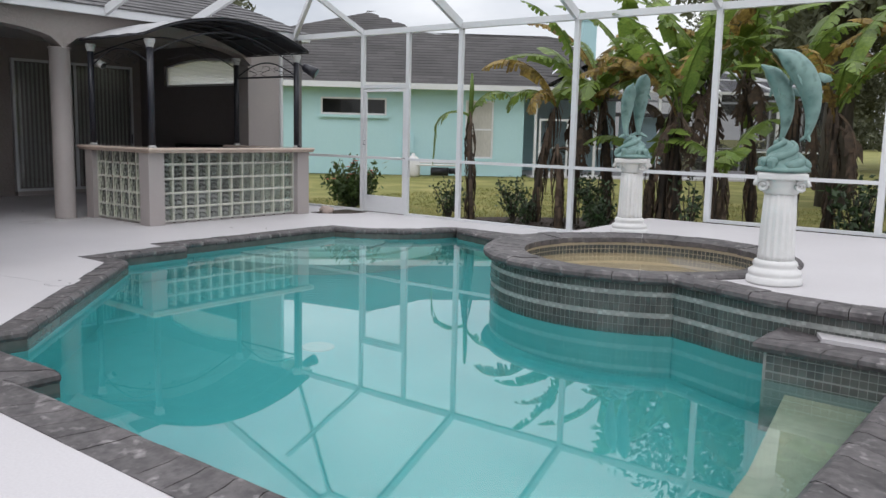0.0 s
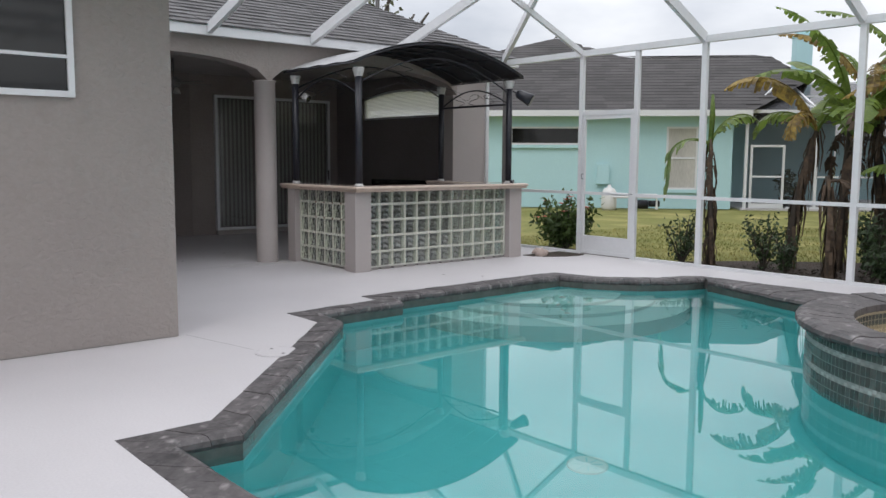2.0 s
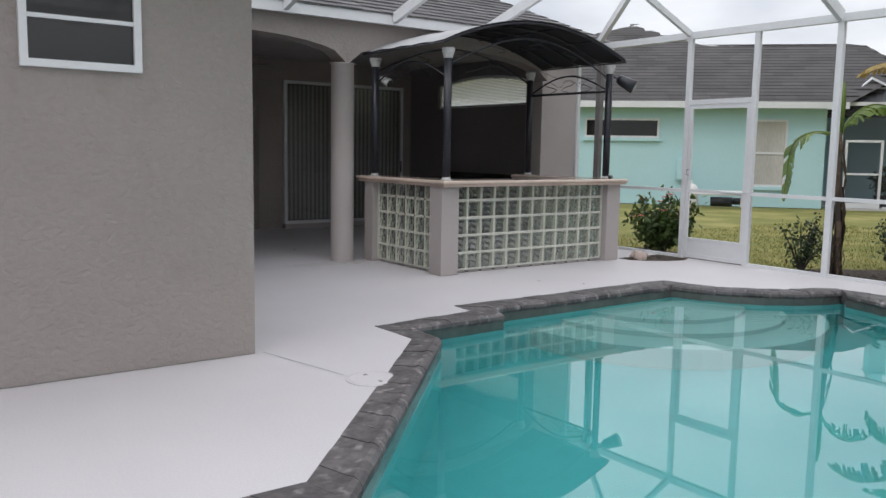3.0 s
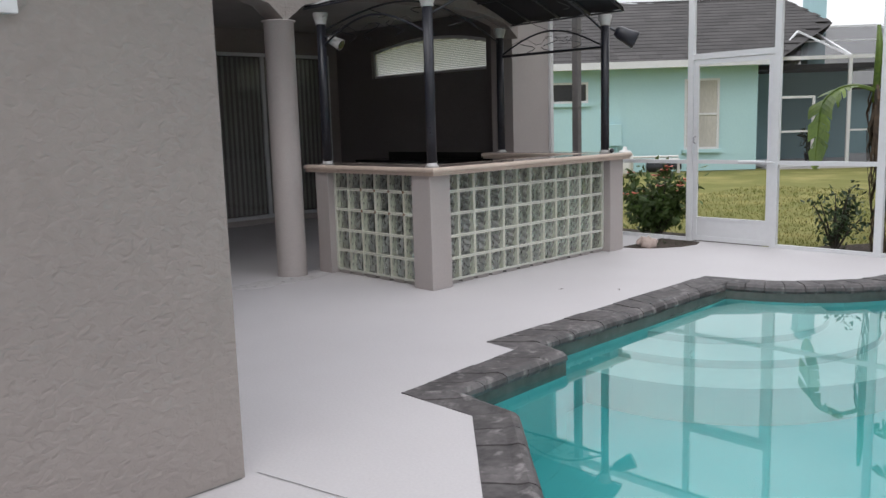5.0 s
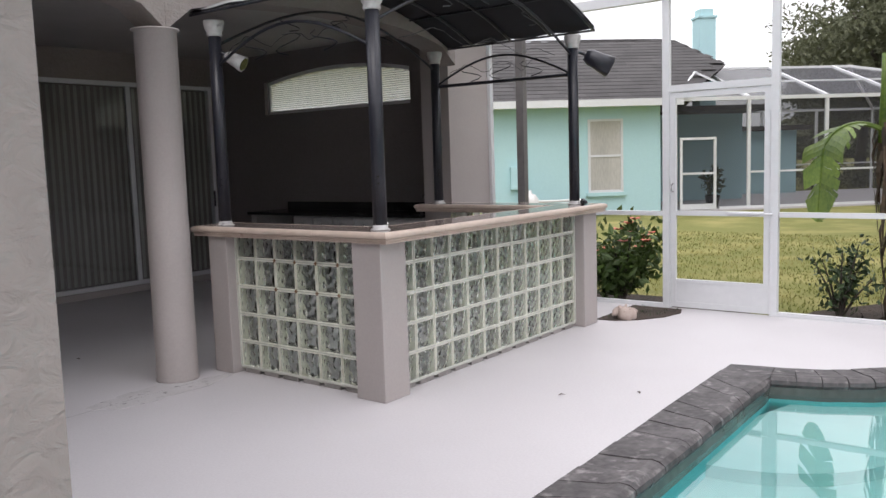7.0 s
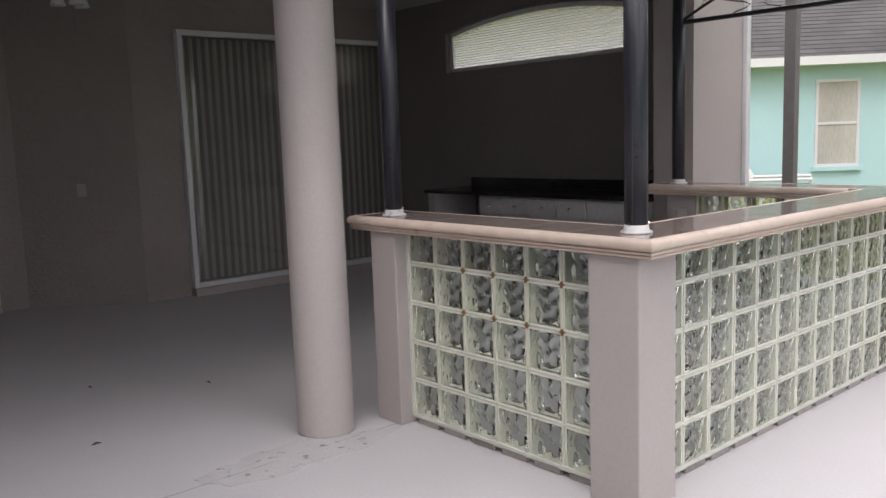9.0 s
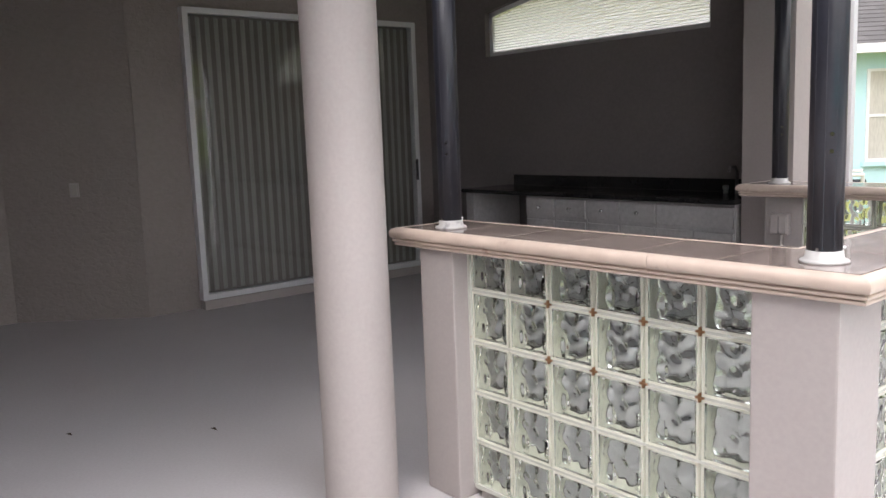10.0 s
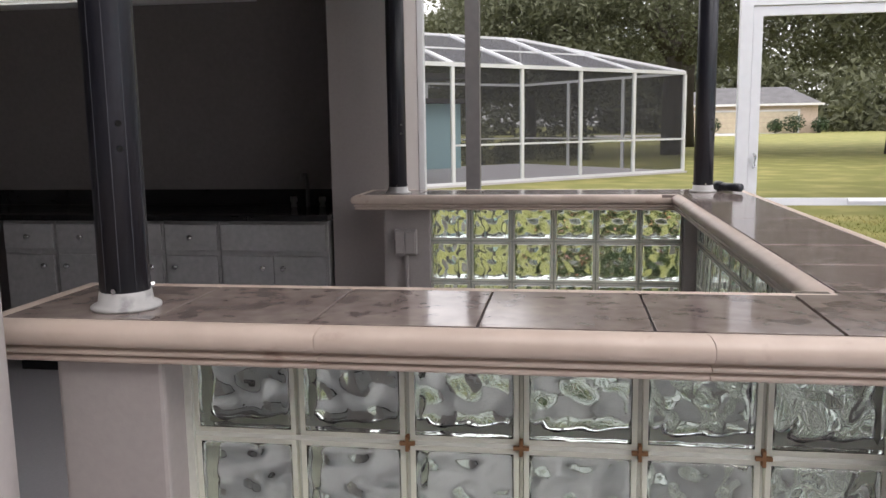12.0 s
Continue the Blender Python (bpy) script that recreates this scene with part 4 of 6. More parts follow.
grid = [[bm.verts.new((x, y, z + 0.01)) for x, y, z in arch_pts(AX0 + (AX1 - AX0) * i / 8, AY0, AY1, AZ + 0.012 - 0.012 * math.sin(i / 8 * math.tau * 2) ** 2, RISE)] for i in range(9)]
for a, b in zip(grid, grid[1:]):
    for k in range(len(a) - 1):
        bm.faces.new((a[k], a[k + 1], b[k + 1], b[k]))
part("top_cover", bm, M_fabric_top, gz, "pale layer over the canopy, sky sheen put into its colour", smooth=True)
mod = fab.modifiers.new("thickness", "SOLIDIFY")
mod.thickness = 0.006
for i in range(5):
    x = AX0 + 0.01 + (AX1 - AX0 - 0.02) * i / 4
    part("arch_rib", tube(bmesh.new(), arch_pts(x, AY0, AY1, AZ - 0.012, RISE), 0.012, 8), M_black, gz, smooth=True)
for s in (0.0, 0.2, 0.4, 0.6, 0.8, 1.0):
    y, z = AY0 + (AY1 - AY0) * s, AZ - 0.012 + RISE * (1 - (2 * s - 1) ** 2)
    part("rail", tube(bmesh.new(), [(AX0, y, z), (AX1, y, z)], 0.010, 8), M_black, gz)
# side trusses: a low rail, an arch and scrolls
for (xa, ya), (xb, yb) in ((POST_AT[2], POST_AT[3]), (POST_AT[1], POST_AT[0]), (POST_AT[0], POST_AT[3]), (POST_AT[1], POST_AT[2])):
    a, b = Vector((xa, ya, 0)), Vector((xb, yb, 0))
    long = (b - a).length > 2
    z0, rise = (2.265, 0.24) if not long else (2.42, 0.40)
    if not long and ya > 7:
        part("truss_rail", tube(bmesh.new(), [a + Vector((0, 0, 2.265)), b + Vector((0, 0, 2.265))], 0.016, 8), M_black, gz)
    pts = [a.lerp(b, i / 16) + Vector((0, 0, z0 + rise * math.sin(math.pi * i / 16))) for i in range(17)]
    part("truss_arch", tube(bmesh.new(), pts, 0.011, 8), M_black, gz, smooth=True)
    for s, flip in ((0.28, 1), (0.5, -1), (0.72, 1)):
        c = a.lerp(b, s)
        u = (b - a).normalized()
        h = 0.14 if not long else 0.10
        base = z0 + (0.02 if not long else rise * math.sin(math.pi * s) - 0.12)
        part("scroll", tube(bmesh.new(), [c + u * (flip * 0.12 * math.sin(k * 0.8)) + Vector((0, 0, base + h * k / 7)) for k in range(8)], 0.005, 5), M_black, gz)

# dry vine twigs left in the side trusses
rv = random.Random(6)
for (xa, ya), (xb, yb) in ((POST_AT[2], POST_AT[3]), (POST_AT[1], POST_AT[0]), (POST_AT[0], POST_AT[3])):
    a, b = Vector((xa, ya, 2.30)), Vector((xb, yb, 2.30))
    for k in range(2):
        pts = [a.lerp(b, 0.10 + 0.80 * (i / 9 * 0.5 + k * 0.45)) + Vector((rv.uniform(-0.02, 0.02), rv.uniform(-0.02, 0.02), 0.04 + 0.10 * abs(math.sin(i * 0.5 + k)) + rv.uniform(-0.015, 0.015))) for i in range(10)]
        part("vine_twig", tube(bmesh.new(), pts, 0.0026, 4), M_black, gz, "dry vine twig")

# spot lamps on two posts
def spot(at, aim, label):
    s = thing("spot_lamp", label, "lamp", at)
    a = Vector(aim).normalized()
    k = 1.55 if at[1] > 8 else 0.95
    part("arm", tube(bmesh.new(), [(0, 0, 0), a * 0.05 * k], 0.014, 8), M_black, s)
    bm = bmesh.new()
    tube(bm, [a * 0.04 * k, a * 0.07 * k, a * 0.12 * k, a * 0.20 * k], [0.03 * k, 0.046 * k, 0.05 * k, 0.062 * k], 18)
    part("housing", bm, M_black if at[1] > 8 else M_capwhite, s, smooth=True)
    part("lens", tube(bmesh.new(), [a * 0.201 * k, a * 0.204 * k], 0.052 * k, 18), M_darkglass, s, "dark lens")


spot((-7.955, 8.74, 2.46), (0.66, 0.45, -0.42), "black outdoor spot lamp clamped to a canopy post")
spot((-9.435, 5.985, 2.37), (0.70, 0.30, -0.42), "white outdoor spot lamp clamped to a canopy post")

# ---- lanai: built-in cabinets, back counter, fan ----
CF = 8.93
cab_group = "lanai base cabinets"


def cabinet(x0, x1, doors):
    c = thing("cabinet", "grey painted base cabinet with drawer, doors and round knobs", "cabinet", (x0, CF, 0), 0, cab_group)
    w = x1 - x0
    part("body", cube(0.002, w - 0.002, 0.02, 0.59, 0.08, 0.925), M_cabinet, c)
    # near-black pane colour darkens the recess below the doors
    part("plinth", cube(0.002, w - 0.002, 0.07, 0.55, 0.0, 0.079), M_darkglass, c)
    dr = part("drawer", cube(0.012, w - 0.012, 0.0, 0.019, 0.755, 0.905, 0.004), M_cabinet, c)
    knob = [(0.001, 0.0), (0.009, 0.0), (0.007, 0.012), (0.016, 0.018), (0.016, 0.026), (0.008, 0.03), (0.001, 0.03)]

    def add_knob(x, z, host):
        k = part("knob", lathe(bmesh.new(), knob, 14), M_chrome, host, "bright round knob", smooth=True)
        k.matrix_basis = pose(x, 0.0, z, 90)
    if doors == 1:
        add_knob(w / 2, 0.83, dr)
    for i in range(doors):
        a, b = 0.012 + (w - 0.024) * i / doors, 0.012 + (w - 0.024) * (i + 1) / doors
        d = part("door", cube(a + 0.003, b - 0.003, 0.0, 0.019, 0.10, 0.725, 0.004), M_cabinet, c)
        side = (b - 0.06) if (i == 0 and doors == 2) or (doors == 1 and round((x0 + 12) / 0.335) % 2 == 0) else (a + 0.06)
        add_knob(side, 0.66, d)


for i in range(4):
    cabinet(-11.955 + 0.337 * i, -11.955 + 0.337 * (i + 1), 1)
cabinet(-11.955 + 0.337 * 4, -9.97, 2)
p = thing("end_panel", "grey painted end panel beside the empty appliance bay", "panel", (-12.72, CF, 0))
part("panel", cube(0, 0.10, 0.0, 0.60, 0.0, 0.925), M_cabinet, p)
t = thing("countertop", "glossy black lanai countertop with a low backsplash", "counter")
part("slab", cube(-12.75, -9.955, 8.89, 9.535, 0.927, 0.962, 0.006), M_blackstone, t)
part("backsplash", cube(-12.66, -9.955, 9.50, 9.536, 0.964, 1.06), M_blackstone, t)
f = thing("faucet", "dark metal bar faucet on the lanai counter", "faucet", (-10.22, 9.38, 0.962))
part("spout", tube(bmesh.new(), [(0, 0, 0), (0, 0, 0.16), (0, -0.03, 0.2), (0, -0.09, 0.2), (0, -0.11, 0.17)], 0.012, 10), M_bronze, f, smooth=True)
for x in (-0.09, 0.09):
    part("tap_handle", lathe(bmesh.new(), [(0.02, 0.0), (0.014, 0.02), (0.024, 0.04), (0.02, 0.06), (0.001, 0.062)], 12, (x, 0, 0)), M_bronze, f, smooth=True)

fan = thing("ceiling_fan", "dark bronze ceiling fan with five blades at rest", "ceiling fan", (-11.9, 5.2, 3.0))
part("rod", tube(bmesh.new(), [(0, 0, -0.30), (0, 0, 0)], 0.012, 8), M_bronze, fan)
part("motor", lathe(bmesh.new(), [(0.001, -0.46), (0.07, -0.45), (0.11, -0.40), (0.11, -0.33), (0.05, -0.29), (0.001, -0.29)], 20), M_bronze, fan, smooth=True)
for k in range(5):
    b = part("blade", cube(0.12, 0.62, -0.06, 0.06, -0.385, -0.377, 0.003), M_bronze, fan)
    b.matrix_basis = pose(0, 0, 0, 0, 0, 20 + 72 * k)
for k in range(3):
    a = k * math.tau / 3
    part("lamp_shade", lathe(bmesh.new(), [(0.02, -0.46), (0.05, -0.54), (0.048, -0.545), (0.015, -0.47)], 14, (0.09 * math.cos(a), 0.09 * math.sin(a), 0)), M_capwhite, fan, "frosted glass lamp shade", smooth=True)
part("pull_chain", tube(bmesh.new(), [(0.02, 0, -0.72), (0.02, 0, -0.46)], 0.004, 5), M_bronze, fan)


def outlet(at, turn, label):
    o = thing("outlet", label, "outlet", at, turn)
    part("plate", cube(-0.04, 0.04, -0.014, 0.0, -0.06, 0.06, 0.004), M_pale, o)
    part("cover", cube(-0.028, 0.028, -0.026, -0.0145, -0.05, 0.05, 0.004), M_pale, o)


outlet((-14.28, 5.905, 1.12), 52, "taupe weatherproof outlet on the angled lanai wall")
o = thing("outlet", "grey double outlet box with conduit on a bar pillar", "outlet", (-9.46, 8.615, 0.86))
part("box", cube(-0.055, 0.055, -0.045, 0.0, -0.065, 0.065, 0.004), M_pale, o)
part("cover", cube(-0.05, -0.002, -0.058, -0.0455, -0.055, 0.055, 0.004), M_pale, o)
part("cover", cube(0.002, 0.05, -0.058, -0.0455, -0.055, 0.055, 0.004), M_pale, o)
part("conduit", tube(bmesh.new(), [(0.0, -0.02, -0.86), (0.0, -0.02, -0.065)], 0.011, 10), M_pale, o)
g = thing("downspout", "white gutter downspout on the pier's outer corner", "downspout")
part("pipe", cube(-9.588, -9.548, 9.70, 9.76, 0.02, 3.0, 0.006), M_white, g)

# ---- pedestals and dolphin statues ----
def pedestal(at, h, label):
    p = thing("pedestal", label, "pedestal", at, 0, "statue pedestals")
    part("base", lathe(bmesh.new(), [(0.001, 0.0), (0.20, 0.0), (0.205, 0.01), (0.205, 0.045), (0.195, 0.055), (0.185, 0.06), (0.195, 0.075), (0.19, 0.10), (0.165, 0.115), (0.155, 0.13), (0.165, 0.145), (0.155, 0.17), (0.14, 0.18), (0.001, 0.18)], 40), M_plasterwhite, p, smooth=True)
    part("shaft", lathe(bmesh.new(), [(0.137, 0.18), (0.134, 0.22), (0.126, h * 0.6), (0.118, h - 0.16)], 96, (0, 0, 0), 0.075, 16), M_plasterwhite, p, "fluted white shaft", smooth=True)
    cap = part("capital", lathe(bmesh.new(), [(0.118, h - 0.16), (0.13, h - 0.15), (0.12, h - 0.135), (0.15, h - 0.09), (0.16, h - 0.06), (0.16, h - 0.05), (0.001, h - 0.05)], 32), M_plasterwhite, p, smooth=True)
    part("abacus", cube(-0.175, 0.175, -0.175, 0.175, h - 0.05, h, 0.012), M_plasterwhite, p)
    for sx in (-1, 1):
        for sy in (-1, 1):
            bm = bmesh.new()
            pts, rr = [], []
            for k in range(16):
                a = k * 0.62
                r = 0.052 * (1 - k / 19)
                pts.append((sx * (0.135 + r * math.cos(a)), sy * 0.135, h - 0.095 + r * math.sin(a)))
                rr.append(0.017 * (1 - k / 30))
            tube(bm, pts, rr, 8)
            part("volute", bm, M_plasterwhite, cap, smooth=True)
    p.matrix_basis = pose(*at, 0, 0, 18)
    return p


def dolphin(bm, base, bow, size, turn, lean=0.0):
    """A leaping dolphin, tail down: bowed tapered body, melon and beak, back fin, flippers and fluke, in one bmesh."""
    rot = Matrix.Rotation(radians(turn), 4, "Z") @ Matrix.Rotation(radians(lean), 4, "Y")
    n = 20
    spine, rad = [], []
    for i in range(n + 1):
        s = i / n
        a = radians(84) - radians(100) * s ** 1.2 * bow
        prev = spine[-1] if spine else Vector((-0.10, 0, 0))
        spine.append(prev + Vector((math.cos(a + radians(28)), 0, math.sin(a + radians(28)))) * (0.9 / n) if i else prev)
        rad.append(0.0)
    shape = [(0.0, 0.022), (0.12, 0.034), (0.3, 0.072), (0.5, 0.105), (0.66, 0.112), (0.78, 0.098), (0.86, 0.078), (0.895, 0.05), (0.92, 0.028), (0.97, 0.022), (1.0, 0.012)]
    for i in range(n + 1):
        s = i / n
        for (a0, r0), (a1, r1) in zip(shape, shape[1:]):
            if a0 <= s <= a1:
                rad[i] = r0 + (r1 - r0) * (s - a0) / (a1 - a0)

    def put(p):
        return Vector(base) + rot @ (Vector(p) * size)
    tube(bm, [put((-p.x, p.y, p.z)) for p in spine], [r * size * 0.9 for r in rad], 14)

    def fin(root, back, tip, t=0.012):
        root, back, tip = Vector(root), Vector(back), Vector(tip)
        side = (tip - root).cross(back - root).normalized() * t
        m0, m1 = root.lerp(tip, 0.55) + (root - back) * 0.18, back.lerp(tip, 0.45)
        ring0 = [root + side, back + side, back - side, root - side]
        ring1 = [m0 + side * 0.7, m1 + side * 0.7, m1 - side * 0.7, m0 - side * 0.7]
        r0 = [bm.verts.new(put((-v.x, v.y, v.z))) for v in ring0]
        r1 = [bm.verts.new(put((-v.x, v.y, v.z))) for v in ring1]
        top = bm.verts.new(put((-tip.x, tip.y, tip.z)))
        for k in range(4):
            bm.faces.new((r0[k], r0[(k + 1) % 4], r1[(k + 1) % 4], r1[k]))
            bm.faces.new((r1[k], r1[(k + 1) % 4], top))
        bm.faces.new(r0)

    def at(k):
        d = (spine[min(k + 1, n)] - spine[k - 1]).normalized()
        return spine[k], d, Vector((d.z, 0, -d.x))
    c, d, up = at(11)
    fin(c + d * 0.07 - up * 0.08, c - d * 0.06 - up * 0.08, c - d * 0.10 - up * 0.23)
    c, d, up = at(14)
    for q in (-1, 1):
        fin(c + d * 0.02 + up * 0.05 + Vector((0, q * 0.05, 0)), c - d * 0.06 + up * 0.05 + Vector((0, q * 0.05, 0)), c - d * 0.13 + up * 0.13 + Vector((0, q * 0.13, 0)), 0.01)
    c, d, up = at(1)
    for q in (-1, 1):
        fin(c + d * 0.05, c - d * 0.02, c - d * 0.06 + Vector((0, q * 0.15, 0)), 0.01)


def statue(at, turn, size, label):
    bm = bmesh.new()
    lathe(bm, [(0.001, 0.0), (0.17, 0.0), (0.18, 0.015), (0.17, 0.035), (0.12, 0.05), (0.10, 0.12), (0.05, 0.2), (0.001, 0.22)], 20)
    rnd = random.Random(3)
    for k in range(3):
        a0 = k * 2.2
        pts, rr = [], []
        for i in range(12):
            a = a0 + i * 0.42
            r = 0.13 - 0.007 * i
            pts.append((r * math.cos(a), r * math.sin(a), 0.03 + 0.016 * i))
            rr.append(0.045 - 0.0025 * i)
        tube(bm, pts, rr, 8)
    for k in range(7):
        a = rnd.uniform(0, math.tau)
        tube(bm, [(0.15 * math.cos(a), 0.15 * math.sin(a), 0.02), (0.16 * math.cos(a), 0.16 * math.sin(a), 0.06), (0.12 * math.cos(a), 0.12 * math.sin(a), 0.10)], [0.05, 0.045, 0.015], 8)
    dolphin(bm, (0.02, -0.06, 0.20), 0.95, 0.80, 0)
    dolphin(bm, (-0.07, 0.07, 0.19), 0.85, 0.66, 6)
    ob = part("dolphin_statue", bm, M_verdigris, smooth=True)
    ob.matrix_basis = pose(*at, 0, 0, turn) @ Matrix.Diagonal((size, size, size, 1))
    tagged(ob, label, "statue", "dolphin statues")
    sub = ob.modifiers.new("round", "SUBSURF")
    sub.levels = sub.render_levels = 1
    return ob


P2, P1 = (0.685, 5.80, SPA_Z), (-1.55, 7.92, SPA_Z)
pedestal(P2, 0.84, "white fluted plaster pedestal standing at the spa's edge")
pedestal(P1, 0.84, "white fluted plaster pedestal standing behind the spa")
statue((P2[0], P2[1], P2[2] + 0.84), 38, 1.14, "verdigris bronze statue of two leaping dolphins on a wave")
statue((P1[0], P1[1], P1[2] + 0.84), 125, 1.16, "verdigris bronze statue of two leaping dolphins on a wave")

# skimmer lid, shell, lighter on the bar, insect
s = thing("skimmer_lid", "round white skimmer cover set flush in the deck", "cover", (-4.61, 2.95, 0.0))
part("rim", lathe(bmesh.new(), [(0.17, 0.0), (0.17, 0.006), (0.158, 0.007), (0.156, 0.003), (0.001, 0.003)], 40), M_deck, s)
part("disc", lathe(bmesh.new(), [(0.153, 0.003), (0.15, 0.008), (0.001, 0.008)], 40), M_deck, s)
for x in (-0.09, 0.09):
    part("notch", cube(x - 0.012, x + 0.012, -0.01, 0.01, 0.008, 0.010), M_grout, s)
bm = bmesh.new()
pts = [(0.10 - 0.016 * i, 0.02 * math.sin(i * 0.9), 0.045 + 0.012 * math.cos(i * 0.7)) for i in range(13)]
tube(bm, pts, [0.012, 0.03, 0.045, 0.056, 0.062, 0.064, 0.062, 0.056, 0.05, 0.04, 0.03, 0.02, 0.008], 12)
for k in range(7):
    a = k * 0.9
    tube(bm, [(0.0, 0.0, 0.05), (0.055 * math.cos(a), 0.07 * math.sin(a), 0.05 + 0.06 * abs(math.sin(a * 1.3)))], [0.035, 0.006], 8)
sh = part("seashell", bm, M_stone, smooth=True)
sh.matrix_basis = pose(-7.72, 9.12, 0.0, 0, 0, 40) @ Matrix.Diagonal((1.25, 1.25, 1.2, 1))
tagged(sh, "large pale pink conch shell lying on the soil patch", "seashell")
fl = thing("flashlight", "small black flashlight lying on the bar top", "flashlight", (-7.88, 8.66, CZ + 0.026), 35)
part("barrel", tube(bmesh.new(), [(0, -0.06, 0), (0, 0.05, 0)], 0.02, 14), M_black, fl, smooth=True)
part("head", tube(bmesh.new(), [(0, 0.05, 0), (0, 0.075, 0), (0, 0.10, 0)], [0.021, 0.026, 0.026], 14), M_black, fl, smooth=True)

for x, y, a in ((-11.38, 4.92, 20), (-10.3, 4.6, 80), (-7.0, 6.6, 40), (-6.6, 6.9, 130), (-10.9, 5.5, 10)):
    bm = bmesh.new()
    vs = [bm.verts.new(v) for v in ((-0.028, 0, 0.004), (0.0, -0.011, 0.010), (0.03, 0.0, 0.004), (0.0, 0.011, 0.012))]
    bm.faces.new((vs[0], vs[1], vs[3]))
    bm.faces.new((vs[1], vs[2], vs[3]))
    lf = part("dead_leaf", bm, M_leaf_dead)
    lf.matrix_basis = pose(x, y, 0.0, 0, 0, a)
    tagged(lf, "small curled brown leaf on the deck", "leaf", "fallen leaves")

# ---- the aqua house next door, its cage, and the far side of the lawn ----
NB = Matrix.Translation((-13.46, 24.06, -0.10)) @ Matrix.Rotation(math.atan2(0.682, 0.731), 4, "Z")
house = thing("neighbour_house", "single-storey aqua stucco house with a brown-grey hipped roof", "house")
house.matrix_basis = NB
# local axes: x along the wall to its corner, y away behind the wall
part("wall", cube(-16.0, 0.0, 0.0, 0.25, 0.0, 3.1), M_teal, house, "aqua painted stucco wall")
part("wall", cube(-0.25, 0.0, 0.251, 7.0, 0.0, 3.1), M_teal, house)
part("wall", cube(5.6, 8.0, 7.25, 7.45, 0.0, 2.35), M_teal, house, "aqua wall of the back wing")
part("porch_wall", cube(0.001, 4.6, 4.6, 4.8, 0.0, 2.9), M_teal, house, "aqua stucco wall under the porch roof")
part("porch_roof", cube(0.001, 4.7, 2.3, 6.79, 2.905, 3.05), M_shingle2, house)
part("eave", cube(5.2, 8.4, 6.85, 7.6, 2.36, 2.52), M_shingle2, house, "grey shingled eave of the back wing")
part("wall", cube(0.001, 3.6, 6.8, 7.0, 0.0, 3.1), M_teal, house)
part("wall", cube(-16.0, -15.75, 0.251, 12.0, 0.0, 3.1), M_teal, house)
part("fascia", cube(-16.6, 0.45, -0.56, -0.50, 2.93, 3.12), M_white, house, "white fascia board")
part("soffit", cube(-16.6, 0.4, -0.499, -0.002, 2.95, 2.97), M_white, house)


def nb_slope(poly, material):
    """Shingle courses over a roof plane z = 3.1 + 0.45 (y + 0.5), clipped to a plan polygon given as x limits for each course."""
    bm = bmesh.new()
    y = -0.55
    i = 0
    while y < 6.85:
        x0, x1 = poly(y)
        if x1 - x0 > 0.2:
            m = max(1, int((x1 - x0) / 0.6))
            z0, z1 = 3.1 + 0.45 * (y + 0.5), 3.1 + 0.45 * (y + 0.30 + 0.5)
            u0, u1 = poly(y + 0.30)
            for k in range(m):
                a, b = x0 + (x1 - x0) * k / m, x0 + (x1 - x0) * (k + 0.98) / m
                off = 0.25 * (i % 2)
                a, b = max(x0, a - off), max(x0, b - off)
                vs = [bm.verts.new(v) for v in ((a, y, z0 + 0.014), (b, y, z0 + 0.014), (min(b, u1), y + 0.30, z1), (max(a, u0), y + 0.30, z1), (a, y, z0), (b, y, z0))]
                bm.faces.new(vs[:4])
                bm.faces.new((vs[4], vs[5], vs[1], vs[0]))
        y += 0.27
        i += 1
    return tagged(part("roof_shingle", bm, material, house), "weathered brown-grey roof shingles", "", "", "stuff")


def limits(y):
    lo = -16.4 + (y + 0.5) * (10.7 / 7.2)
    hi = 0.4 + (y + 0.5) * 0.926 if y < 2.2 else 2.9 - (y - 2.2) * 0.32 if y < 4.4 else -3.0 - (y - 4.4) * 1.0
    return lo, max(lo, hi)


nb_slope(limits, M_shingle2)
bm = bmesh.new()
A = [(-16.4, -0.55, 3.06), (0.4, -0.55, 3.06), (2.2, 4.5, 5.33), (-3.0, 4.5, 5.33), (-5.6, 6.75, 6.33), (-5.7, 7.2, 6.33), (-16.4, 14, 3.06), (4.2, 9.0, 3.2), (-3.0, 9.0, 4.2), (2.9, 2.2, 4.26)]
vs = [bm.verts.new(v) for v in A]
for f in ((0, 1, 9, 2, 3, 4), (9, 7, 2), (0, 4, 5, 6), (2, 7, 8, 3), (3, 8, 5, 4)):
    bm.faces.new([vs[k] for k in f])
part("roof_deck", bm, M_shingle2, house)
ch = part("chimney", cube(3.1, 3.66, 4.6, 5.2, 3.0, 6.05), M_teal, house, "aqua stucco chimney")
part("cap", cube(3.06, 3.70, 4.56, 5.24, 6.051, 6.12), M_teal, ch)
part("flue", cube(3.16, 3.60, 4.66, 5.14, 6.121, 6.35), M_teal, ch)


